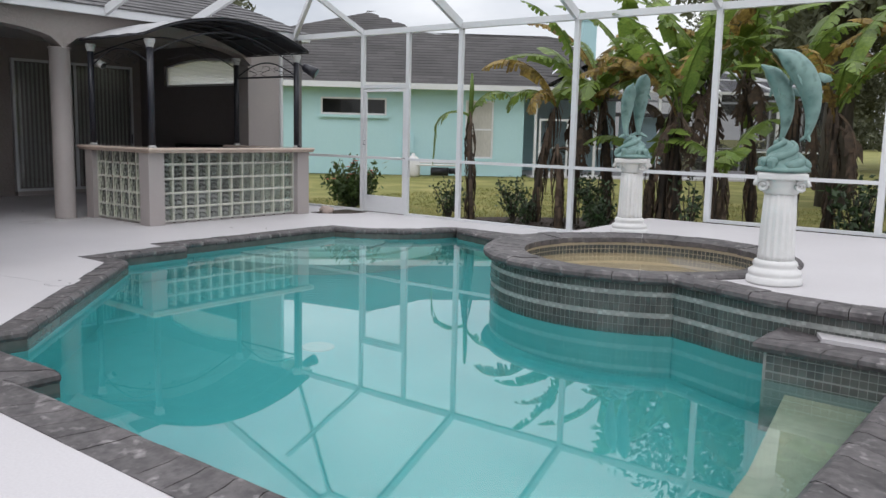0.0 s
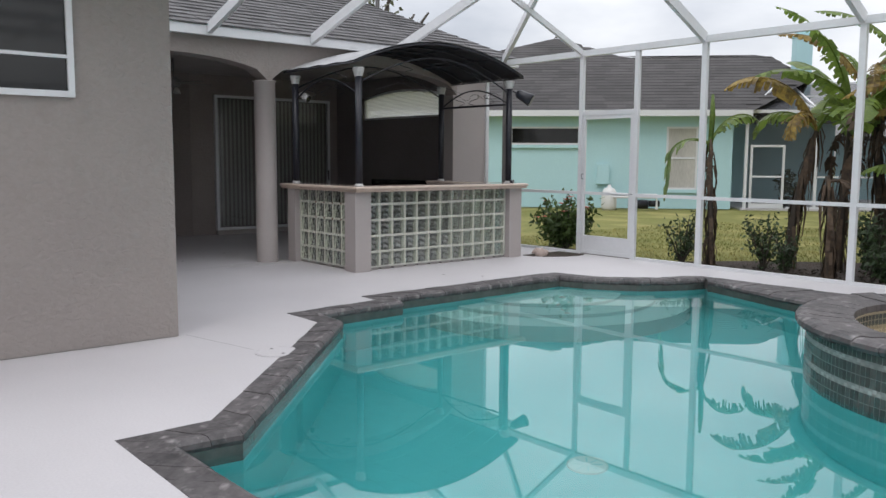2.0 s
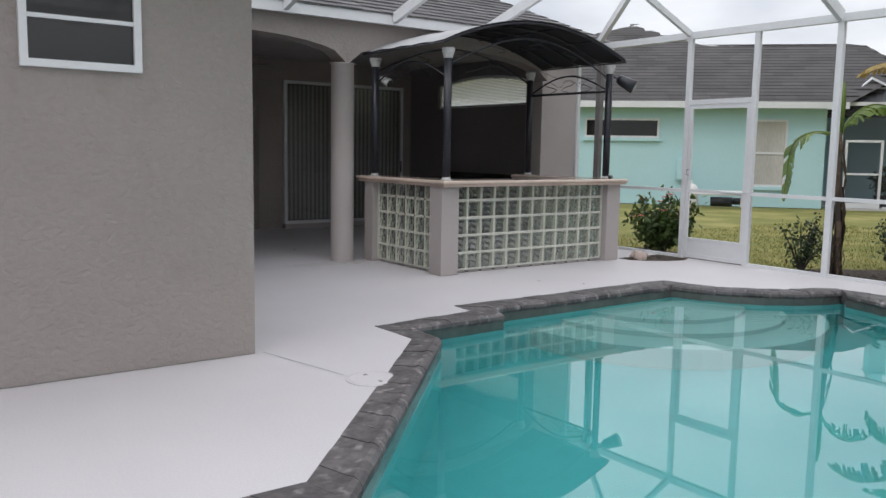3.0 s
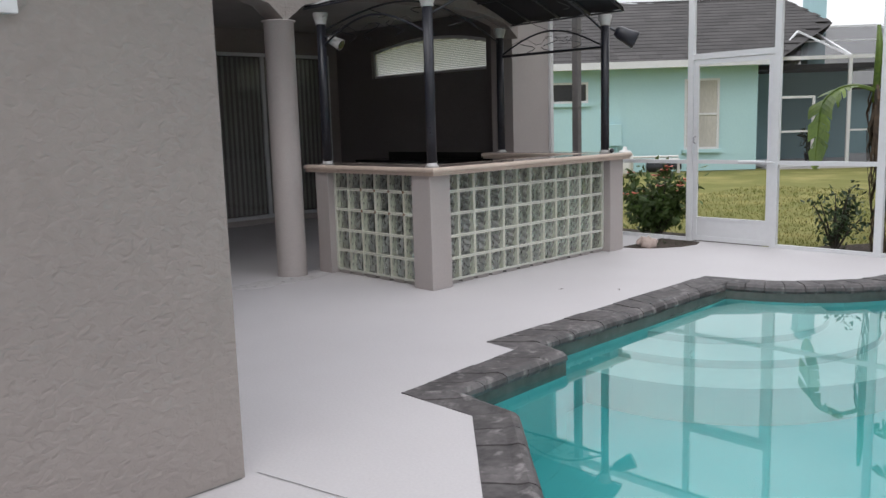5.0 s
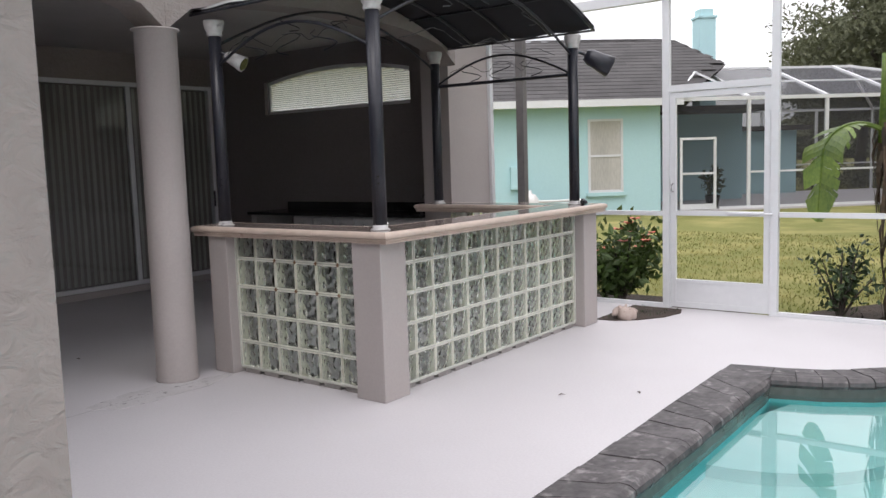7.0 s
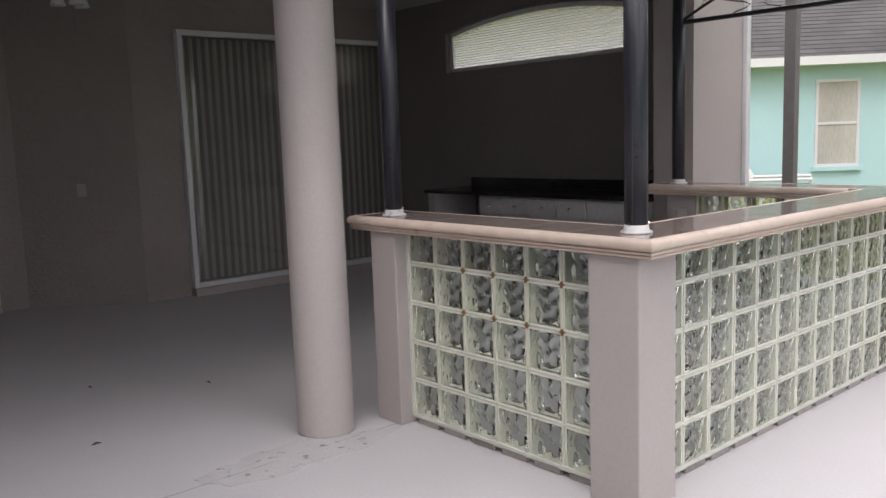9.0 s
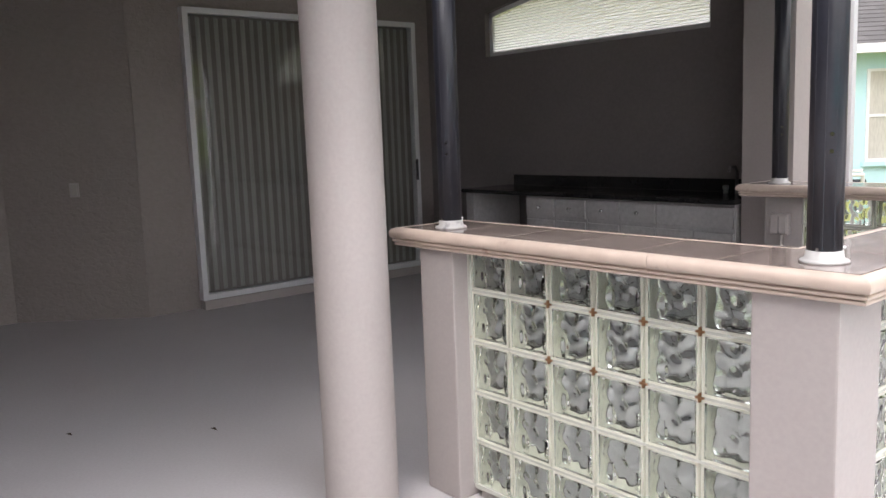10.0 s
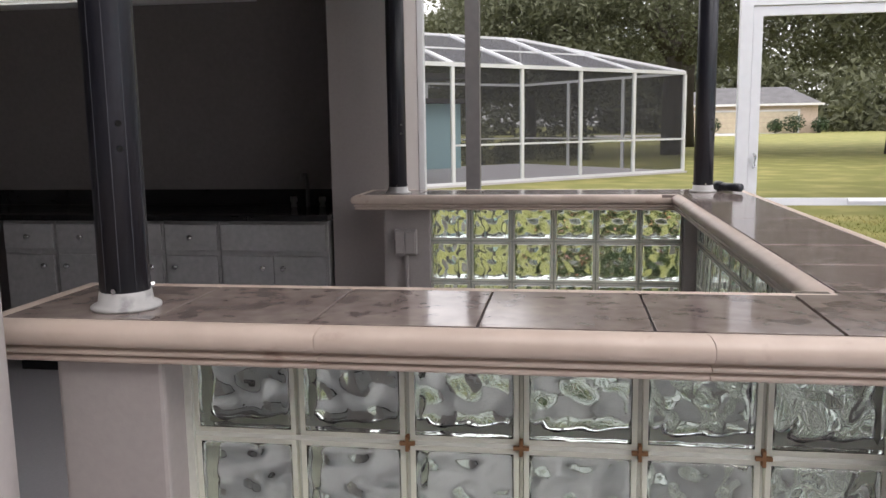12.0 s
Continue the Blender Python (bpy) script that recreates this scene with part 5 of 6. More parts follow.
def nb_window(x0, x1, z0, z1, sash, label):
    w = part("window", frame_bars(bmesh.new(), "y", -0.02, x0, x1, z0, z1, 0.06, 0.08), M_white, house, label)
    part("pane", cube(x0 + 0.05, x1 - 0.05, -0.012, 0.0, z0 + 0.05, z1 - 0.05), M_darkglass if not sash else M_blind, w, "window pane")
    if sash:
        part("sash_bar", cube(x0 + 0.05, x1 - 0.05, -0.035, -0.013, (z0 + z1) / 2 - 0.03, (z0 + z1) / 2 + 0.03), M_white, w)
    part("sill", cube(x0 - 0.06, x1 + 0.06, -0.10, -0.002, z0 - 0.10, z0 - 0.002), M_teal, w)


nb_window(-2.06, -1.08, 0.62, 2.62, True, "white sash window with drawn blinds")
nb_window(-7.05, -4.80, 2.03, 2.62, False, "long low transom window of dark glass")
mb = thing("meter_box", "aqua painted electric meter box on the house wall", "meter box", NB @ Vector((-4.05, -0.08, 0.78)), math.degrees(math.atan2(0.682, 0.731)))
part("box", cube(-0.19, 0.19, -0.08, 0.078, 0.0, 0.62, 0.01), M_teal, mb)
part("conduit", tube(bmesh.new(), [(0.05, 0.02, -0.78), (0.05, 0.02, 0.0)], 0.025, 8), M_teal, mb)
pe = thing("pool_pump", "white and black pool pump and filter on the lawn", "pump", (-15.2, 21.25, -0.12), 43)
part("tank", lathe(bmesh.new(), [(0.001, 0.0), (0.2, 0.0), (0.24, 0.1), (0.24, 0.55), (0.16, 0.68), (0.06, 0.72), (0.05, 0.8), (0.001, 0.8)], 20, (-0.7, 0, 0)), M_plasterwhite, pe, smooth=True)
part("pump", tube(bmesh.new(), [(-0.1, 0, 0.2), (0.5, 0, 0.2)], 0.14, 14), M_black, pe, smooth=True)
part("motor", tube(bmesh.new(), [(0.52, 0, 0.22), (0.85, 0, 0.22)], 0.10, 14), M_black, pe, smooth=True)
for k, z in enumerate((0.5, 0.42)):
    part("pipe", tube(bmesh.new(), [(-0.6, -0.1 - 0.1 * k, z), (0.75, -0.1 - 0.1 * k, z), (0.75, -0.1 - 0.1 * k, 0.05)], 0.035, 8), M_plasterwhite, pe)

# neighbour's screen cage
nc = thing("neighbour_cage", "white aluminium pool cage with grey screens on the house next door", "screen enclosure")
nc.matrix_basis = NB
S = [0.42, 2.55, 4.85, 7.02, 9.21, 11.5]
DEEP = 8.0
for x in S:
    bar("post", (x, 0, 0), (x, 0, 3.05), 0.09, 0.09, nc)
for y in (2.6, 5.3, DEEP):
    bar("post", (11.5, y, 0), (11.5, y, 3.05), 0.09, 0.09, nc)
for x in S[2:5]:
    bar("post", (x, DEEP, 0), (x, DEEP, 3.05), 0.09, 0.09, nc)
bar("eave_beam", (0.42, 0, 3.10), (11.5, 0, 3.10), 0.10, 0.10, nc)
bar("eave_beam", (11.5, 0.05, 3.10), (11.5, DEEP, 3.10), 0.10, 0.10, nc)
bar("eave_beam", (4.5, DEEP, 3.10), (11.45, DEEP, 3.10), 0.10, 0.10, nc)
bar("chair_rail", (2.6, 0, 1.05), (11.45, 0, 1.05), 0.06, 0.05, nc)
bar("chair_rail", (11.5, 0.05, 1.05), (11.5, DEEP, 1.05), 0.06, 0.05, nc)
bar("chair_rail", (4.5, DEEP, 1.05), (11.45, DEEP, 1.05), 0.06, 0.05, nc)
bar("bottom_rail", (1.7, 0, 0.06), (11.45, 0, 0.06), 0.10, 0.08, nc)
RID = 4.25
for x in S[1:4]:
    bar("roof_beam", (x, 0, 3.12), (x, 3.4, RID), 0.07, 0.10, nc)
bar("roof_beam", (S[0], 0, 3.12), (1.5, 1.2, 3.95), 0.045, 0.05, nc)
bar("roof_beam", (2.55, 0, 3.12), (1.5, 1.2, 3.95), 0.045, 0.05, nc)
bar("roof_beam", (11.5, 0, 3.12), (7.6, 3.4, RID), 0.07, 0.10, nc)
bar("roof_beam", (11.5, DEEP, 3.12), (7.6, 3.4, RID), 0.07, 0.10, nc)
bar("roof_beam", (9.21, 0, 3.12), (8.6, 2.5, 3.95), 0.06, 0.08, nc)
bar("purlin", (1.5, 3.4, RID), (7.6, 3.4, RID), 0.07, 0.08, nc)
bar("purlin", (1.0, 1.7, 3.68), (9.5, 1.7, 3.68), 0.05, 0.05, nc)


def pane4(name, pts, material, parent):
    bm = bmesh.new()
    bm.faces.new([bm.verts.new(p) for p in pts])
    return part(name, bm, material, parent, "grey insect screen")


for x0, x1 in zip(S, S[1:]):
    pane4("screen", [(x0, 0.01, 0.05), (x1, 0.01, 0.05), (x1, 0.01, 3.05), (x0, 0.01, 3.05)], M_screen, nc)
pane4("screen", [(11.49, 0, 0.05), (11.49, DEEP, 0.05), (11.49, DEEP, 3.05), (11.49, 0, 3.05)], M_screen, nc)
pane4("screen", [(4.5, DEEP, 0.05), (11.5, DEEP, 0.05), (11.5, DEEP, 3.05), (4.5, DEEP, 3.05)], M_screen, nc)
pane4("screen", [(0.42, 0, 3.11), (11.5, 0, 3.11), (7.6, 3.4, RID - 0.02), (1.5, 3.4, RID - 0.02)], M_screen_roof, nc)
pane4("screen", [(11.5, 0, 3.11), (11.5, DEEP, 3.11), (7.6, 3.4, RID - 0.02)], M_screen_roof, nc)
pane4("screen", [(1.5, 3.4, RID - 0.02), (7.6, 3.4, RID - 0.02), (11.5, DEEP, 3.11), (1.5, DEEP, 3.11)], M_screen_roof, nc)
ndoor = part("door", frame_bars(bmesh.new(), "y", -0.02, 0.55, 1.60, 0.05, 2.05, 0.07, 0.05), M_white, nc, "white screen door")
part("kick_plate", cube(0.62, 1.53, -0.03, -0.01, 0.06, 0.20), M_white, ndoor)
part("lock_rail", cube(0.62, 1.53, -0.03, -0.01, 1.02, 1.08), M_white, ndoor)
setting(part("patio", cube(0.3, 11.6, -0.1, 8.1, -0.02, 0.035), M_deck), "pale concrete patio of the neighbouring cage", "patio").matrix_basis = NB
pt = thing("potted_plant", "dark potted shrub on the neighbouring patio", "plant", NB @ Vector((1.95, 1.0, 0.03)))
part("pot", lathe(bmesh.new(), [(0.001, 0.0), (0.16, 0.0), (0.22, 0.35), (0.001, 0.35)], 16), M_darkglass, pt)


def leaf_cloud(bm, rnd, centre, radii, count, size, up=0.3):
    """Many small two-triangle leaves scattered in a lumpy ball."""
    c = Vector(centre)
    for _ in range(count):
        d = Vector((rnd.gauss(0, 1), rnd.gauss(0, 1), rnd.gauss(0, 1))).normalized() * (rnd.random() ** 0.45)
        p = c + Vector((d.x * radii[0], d.y * radii[1], d.z * radii[2]))
        a = Vector((rnd.gauss(0, 1), rnd.gauss(0, 1), rnd.gauss(0, 1) + up)).normalized()
        b = a.orthogonal().normalized()
        b = (Matrix.Rotation(rnd.uniform(0, math.tau), 3, a) @ b)
        s = size * rnd.uniform(0.6, 1.3)
        e = a.cross(b)
        vs = [bm.verts.new(p + v) for v in (-b * s, e * s * 0.38 + a * s * 0.1, b * s, -e * s * 0.38 + a * s * 0.1)]
        bm.faces.new(vs)


part("foliage", (lambda m: (leaf_cloud(m, random.Random(4), (0, 0, 0.75), (0.35, 0.35, 0.5), 160, 0.12), m)[1])(bmesh.new()), M_bush, pt)


def tree(at, h, r, seed, label, leaf=0.26, clumps=120, per=110, material=None):
    rnd = random.Random(seed)
    t = thing("tree", label, "tree", at)
    trunk_top = h * 0.42
    bm = bmesh.new()
    tube(bm, [(0, 0, 0), (0.1 * rnd.uniform(-1, 1), 0, trunk_top * 0.5), (0.3 * rnd.uniform(-1, 1), 0.2, trunk_top)], [h * 0.038, h * 0.03, h * 0.024], 10)
    bmc = bmesh.new()
    for k in range(7):
        a = k * math.tau / 7 + rnd.uniform(-0.3, 0.3)
        tip = Vector((math.cos(a) * r * 0.7, math.sin(a) * r * 0.7, trunk_top + h * rnd.uniform(0.15, 0.42)))
        tube(bm, [(0, 0, trunk_top * rnd.uniform(0.7, 1)), tip * 0.5 + Vector((0, 0, trunk_top * 0.45)), tip], [h * 0.016, h * 0.011, h * 0.004], 7)
    for k in range(clumps):
        a, q = rnd.uniform(0, math.tau), math.sqrt(rnd.random())
        z = rnd.uniform(0.34, 0.97)
        w = math.sin(math.pi * min(1.0, (z - 0.22) / 0.80)) ** 0.6
        c = (math.cos(a) * r * q * w, math.sin(a) * r * q * w, h * z)
        s = r * rnd.uniform(0.16, 0.30)
        leaf_cloud(bmc, rnd, c, (s, s, s * 0.7), per, leaf)
    part("trunk", bm, M_bark, t, smooth=True)
    part("crown", bmc, material or M_tree, t, "dense dark green foliage")
    return t


for k, (x, y, h, r) in enumerate(((-10.5, 44, 8.8, 5.5), (-3.5, 48, 15, 8), (6.4, 46, 13, 7), (-14.6, 58, 9.4, 4.2), (14.5, 52, 14, 7.5), (-1, 62, 17, 9), (20, 60, 13, 7.5),
                                  (9.5, 34, 11, 5.5), (13.5, 27, 10, 5.0), (17, 36, 13, 6.5), (27, 46, 14, 7), (34, 60, 14, 7.5))):
    tree((x, y, -0.12), h, r, 20 + k, "broad evergreen oak with dense dark foliage beyond the lawn", 0.15 if y > 40 else 0.12, 130, 250)
for k, (x, y, h, r) in enumerate(((-2.3, 20.2, 10.5, 4.2), (2.8, 19.0, 8.5, 3.6), (4.5, 24.0, 10.0, 4.5))):
    tree((x, y, -0.12), h, r, 60 + k, "dark dense evergreen tree at the garden's edge", 0.14, 120, 150)
# the wood that closes the view behind the gardens
bm = bmesh.new()
rnd = random.Random(12)
for k in range(330):
    a = radians(rnd.uniform(-45, 14))
    d = rnd.uniform(140, 185)
    x, y = -6 - math.sin(a) * d, 4 + math.cos(a) * d
    tall = a < radians(8.5)
    s = rnd.uniform(4.0, 7.0) if tall else rnd.uniform(3.0, 5.0)
    leaf_cloud(bm, rnd, (x, y, rnd.uniform(0.5, 14.0 if tall else 4.6)), (s, s, s * 0.8), 190, 0.8)
tagged(part("far_wood", bm, M_tree), "distant dense line of trees beyond the gardens", "trees", "", "stuff")
tree((-24.5, 17.5, -0.12), 9.5, 3.4, 77, "tall thin-crowned tree behind the house roof", 0.22, 30, 40)

bm = bmesh.new()
rnd = random.Random(31)
for k in range(46):
    p = NB @ Vector((rnd.uniform(1.0, 17.0), rnd.uniform(9.0, 10.6), rnd.uniform(0.2, 0.9)))
    q = rnd.uniform(0.45, 0.8)
    leaf_cloud(bm, rnd, p, (q, q, q), 240, 0.09)
tagged(part("hedge", bm, M_tree), "low dark shrubs growing along the neighbouring cage", "hedge", "", "stuff")
vp = part("vent_pipe", tube(bmesh.new(), [(-10.15, 0.8, 3.6), (-10.15, 0.8, 4.0), (-10.15, 0.8, 4.04)], [0.05, 0.05, 0.085], 10), M_white, house, "white roof vent pipe")

far = thing("far_house", "low tan garage building with two doors across the lawn", "house", (17.0, 128, -0.12), -6)
part("wall", cube(-10.5, 8.5, 0, 9, 0, 4.1), M_tan, far)
bm = bmesh.new()
vs = [bm.verts.new(v) for v in ((-11.2, -0.8, 4.0), (9.2, -0.8, 4.0), (5, 5, 6.6), (-7, 5, 6.6), (-11.2, 10, 4.0), (9.2, 10, 4.0))]
for f in ((0, 1, 2, 3), (0, 3, 4), (1, 5, 2), (3, 2, 5, 4)):
    bm.faces.new([vs[k] for k in f])
part("roof", bm, M_shingle, far)
for x in (-8.5, -0.5):
    gd = part("garage_door", cube(x, x + 6.4, -0.10, -0.01, 0.1, 3.0), M_spa, far, "cream panelled garage door")
    for q in range(3):
        part("panel_line", cube(x + 0.1, x + 6.3, -0.13, -0.101, 0.75 + 0.72 * q, 0.83 + 0.72 * q), M_tan, gd)
    part("door_trim", frame_bars(bmesh.new(), "y", -0.06, x - 0.3, x + 6.7, -0.2, 3.3, 0.28, 0.16), M_plasterwhite, far, "white garage door trim")
part("fascia", cube(-11.2, 9.2, -0.86, -0.80, 3.82, 4.12), M_plasterwhite, far)
for bx, by, br, bs in ((11.0, 125.6, 1.3, 90), (19.5, 125.4, 1.1, 91), (22.0, 125.8, 1.5, 92), (25.5, 126.0, 1.2, 93)):
    bu = thing("clipped_bush", "rounded dark green bush in front of the garages", "bush", (bx, by, -0.12), 0, "bushes by the garages")
    part("trunk", tube(bmesh.new(), [(0, 0, 0), (0.05, 0, br)], [0.08, 0.04], 6), M_bark, bu)
    bm = bmesh.new()
    leaf_cloud(bm, random.Random(bs), (0, 0, br * 0.95), (br, br, br * 0.9), 420, 0.22)
    part("foliage", bm, M_bush, bu)
setting(part("road", cube(-9, 14, 108, 127, -0.11, -0.095), M_drive), "pale concrete driveway", "driveway")

# ---- coping pieces, spa tiles ----
coping = thing("coping", "rough dark slate-grey bullnose coping stones round the pool", "coping", (0, 0, 0), 0, "", "structure")
NOSE = [(0.0, 0.003), (0.25, 0.010), (0.62, 0.018), (0.82, 0.030), (0.94, 0.024), (1.02, 0.004), (1.035, -0.022), (1.0, -0.045), (0.92, -0.055), (0.85, -0.055), (0.0, -0.05)]


def stone(i0, o0, i1, o1, host, dz=0.0, name="coping_stone"):
    """One coping stone between two inner and two outer plan points."""
    i0, o0, i1, o1 = (Vector(v) for v in (i0, o0, i1, o1))
    bm = bmesh.new()
    rnd = random.uniform(-0.004, 0.004)
    ra = [bm.verts.new((*o0.lerp(i0, s), z + dz + rnd)) for s, z in NOSE]
    rb = [bm.verts.new((*o1.lerp(i1, s), z + dz + rnd + random.uniform(-0.002, 0.002))) for s, z in NOSE]
    n = len(NOSE)
    for k in range(n):
        bm.faces.new((ra[k], ra[(k + 1) % n], rb[(k + 1) % n], rb[k]))
    bm.faces.new(ra)
    bm.faces.new(rb)
    return part(name, bm, M_coping, host)


def run(a, b, host, size=0.21, dz=0.0):
    (ia, oa), (ib, ob) = a, b
    ia, oa, ib, ob = (Vector(v) for v in (ia, oa, ib, ob))
    L = max((ib - ia).length, (ob - oa).length)
    n = max(1, round(L / size))
    for k in range(n):
        g = 0.003 / max(L, 0.01)
        s0, s1 = k / n + g, (k + 1) / n - g
        stone(ia.lerp(ib, s0), oa.lerp(ob, s0), ia.lerp(ib, s1), oa.lerp(ob, s1), host, dz)


for a, b in zip(EDGE, EDGE[1:]):
    run(a, b, coping)
for a, b in zip(RIGHT, RIGHT[1:]):
    run(a, b, coping)
bm = bmesh.new()
for loop in (EDGE, RIGHT):
    for (ia, oa), (ib, ob) in zip(loop, loop[1:]):
        q = [Vector(oa), Vector(oa).lerp(Vector(ia), 0.93), Vector(ob).lerp(Vector(ib), 0.93), Vector(ob)]
        lo = [bm.verts.new((*v, -0.10)) for v in q]
        hi = [bm.verts.new((*v, -0.004)) for v in q]
        bm.faces.new(hi)
        bm.faces.new(lo)
        for k in range(4):
            bm.faces.new((lo[k], lo[(k + 1) % 4], hi[(k + 1) % 4], hi[k]))
part("bed", bm, M_grout, coping)

spa_coping = thing("coping", "rough slate-grey coping ring round the raised spa", "coping", (0, 0, 0), 0, "", "structure")
N = 44
for k in range(N):
    a0, a1 = (k + 0.012) * math.tau / N, (k + 0.988) * math.tau / N
    deg = math.degrees(a0) % 360
    rim_out = 1.47 if 155 < deg < 305 else 1.40

    def ringpt(r, a):
        return (SPA.x + r * math.cos(a), SPA.y + r * math.sin(a))
    stone(ringpt(rim_out, a0), ringpt(1.09, a0), ringpt(rim_out, a1), ringpt(1.09, a1), spa_coping, SPA_Z + 0.005)
edge2 = []
for (x0, y0), (x1, y1) in zip(front, front[1:]):
    d = Vector((x1 - x0, y1 - y0)).normalized()
    nrm = Vector((-d.y, d.x))
    edge2.append((Vector((x0, y0)) - nrm * 0.05, Vector((x0, y0)) + nrm * 0.27))
for a, b in zip(edge2, edge2[1:]):
    run(a, b, spa_coping, 0.2, SPA_Z + 0.005)
run(((0.95, 4.57), (1.27, 4.86)), ((3.0, 4.50), (3.0, 4.80)), spa_coping, 0.2, 0.135)
run(((0.95, 5.06), (1.25, 5.06)), ((0.95, 4.57), (1.25, 4.86)), spa_coping, 0.2, 0.135)

# mosaic on the spa wall: rows of dark tiles between pale wavy bands
face = spa_out[::-1] + front[:7]
face = [Vector(v) for v in face]
lens = [0.0]
for a, b in zip(face, face[1:]):
    lens.append(lens[-1] + (b - a).length)


def along(s):
    for k in range(len(lens) - 1):
        if s <= lens[k + 1]:
            f = (s - lens[k]) / max(1e-6, lens[k + 1] - lens[k])
            p = face[k].lerp(face[k + 1], f)
            d = (face[k + 1] - face[k]).normalized()
            return p, d
    return face[-1], (face[-1] - face[-2]).normalized()


def tile_rows(bm, rows, w, h0, out_sign=1.0, wave=0.0):
    n = int(lens[-1] / w)
    for z in rows:
        for k in range(n):
            p, d = along((k + 0.5) * lens[-1] / n)
            nrm = Vector((-d.y, d.x)) * out_sign
            zz = z + wave * (1 if k % 2 else -1)
            q = []
            for s, t in ((-1, -1), (1, -1), (1, 1), (-1, 1)):
                q.append((p + d * (s * w * 0.46) + nrm * 0.006, zz + t * h0 / 2))
            vs = [bm.verts.new((v.x, v.y, z1)) for v, z1 in q]
            bm.faces.new(vs)
    return bm


probe, dd = along(lens[-1] * 0.3)
sign = 1.0 if (Vector((-dd.y, dd.x)).dot(probe - SPA) > 0) else -1.0
bm = tile_rows(bmesh.new(), (0.252, 0.150, 0.084, -0.020, -0.086, -0.152, -0.218), 0.040, 0.062, sign)
tagged(part("mosaic_tile", bm, M_tile), "dark green-grey mosaic tiles on the spa wall", "tile", "", "stuff")
bm = tile_rows(bmesh.new(), (0.201, 0.032), 0.034, 0.024, sign, 0.006)
tagged(part("mosaic_tile", bm, M_tile_band), "pale wavy mosaic bands on the spa wall", "tile", "", "stuff")
bm = bmesh.new()
for z in (0.235, 0.19):
    for k in range(150):
        a0, a1 = (k + 0.06) * math.tau / 150, (k + 0.94) * math.tau / 150
        vs = [bm.verts.new((SPA.x + 1.113 * math.cos(a), SPA.y + 1.113 * math.sin(a), zz)) for a, zz in ((a0, z - 0.02), (a1, z - 0.02), (a1, z + 0.02), (a0, z + 0.02))]
        bm.faces.new(vs)
tagged(part("mosaic_tile", bm, M_tile), "dark mosaic tiles inside the spa", "tile", "", "stuff")
bm = bmesh.new()
for z in (0.085, 0.035, -0.015, -0.07, -0.12):
    for k in range(40):
        x = 1.02 + k * 0.05
        y = 4.62 - (x - 1.0) * 0.035
        vs = [bm.verts.new(v) for v in ((x, y - 0.005, z - 0.022), (x + 0.046, y - 0.006, z - 0.022), (x + 0.046, y - 0.006, z + 0.022), (x, y - 0.005, z + 0.022))]
        bm.faces.new(vs)
tagged(part("mosaic_tile", bm, M_tile), "dark mosaic tiles on the ledge", "tile", "", "stuff")

# ---- planting along the screen ----
def banana_leaf(bm, root, azimuth, length, width, rise, droop, rnd, tatter=0.5, side_hang=0.5):
    """A midrib that arches and hangs, with a torn blade of uneven strips on either side."""
    root = Vector(root)
    h = Vector((math.cos(azimuth), math.sin(azimuth), 0))
    side = Vector((-h.y, h.x, 0))
    n = 26
    pts, ups = [], []
    p, ang = root.copy(), rise
    for i in range(n + 1):
        pts.append(p.copy())
        ups.append(Vector((0, 0, 1)) * math.cos(ang) - h * math.sin(ang))
        p += (h * math.cos(ang) + Vector((0, 0, math.sin(ang)))) * (length / n)
        ang = max(ang - droop / n * (0.45 + 1.1 * i / n), -1.5)
        azimuth += rnd.uniform(-0.03, 0.03)
    tube(bm, pts, [0.026 - 0.0009 * i for i in range(n + 1)], 5)

    def half(s):
        return width * math.sin(math.pi * min(1.0, max(0.0, (s - 0.13) / 0.87)) ** 0.8) ** 0.6 + 0.01
    for q in (-1, 1):
        i = 4
        while i < n:
            run = min(n - i, 1 if rnd.random() < tatter else rnd.randint(2, 5))
            hang = side_hang * rnd.uniform(0.5, 1.3) + (tatter * rnd.uniform(-0.1, 0.9) if run < 2 else 0.0)
            short = 1.0 - (0.45 * rnd.random() * tatter if run < 2 else 0.08 * rnd.random())
            skip = run < 2 and rnd.random() < tatter * 0.12
            rows = []
            for k in range(run + 1):
                u = ups[i + k]
                w = half((i + k) / n) * short
                fwd = (pts[min(n, i + k + 1)] - pts[i + k - 1]).normalized()
                o1 = side * q * math.cos(hang * 0.5) - u * math.sin(hang * 0.5) * 0.7 + fwd * 0.22
                o2 = side * q * math.cos(hang) - Vector((0, 0, 1)) * math.sin(hang) + fwd * (0.30 - 0.10 * rnd.random())
                shrink_to = (pts[i] + pts[i + run]) / 2
                a = pts[i + k]
                m = a + o1 * w * 0.5
                e = m + o2 * w * 0.5
                if run < 2:
                    e = e.lerp(shrink_to + (e - a), 0.35)
                rows.append([bm.verts.new(v) for v in (a, m, e)])
            if not skip:
                for r0, r1 in zip(rows, rows[1:]):
                    bm.faces.new((r0[0], r1[0], r1[1], r0[1]))
                    bm.faces.new((r0[1], r1[1], r1[2], r0[2]))
            i += run


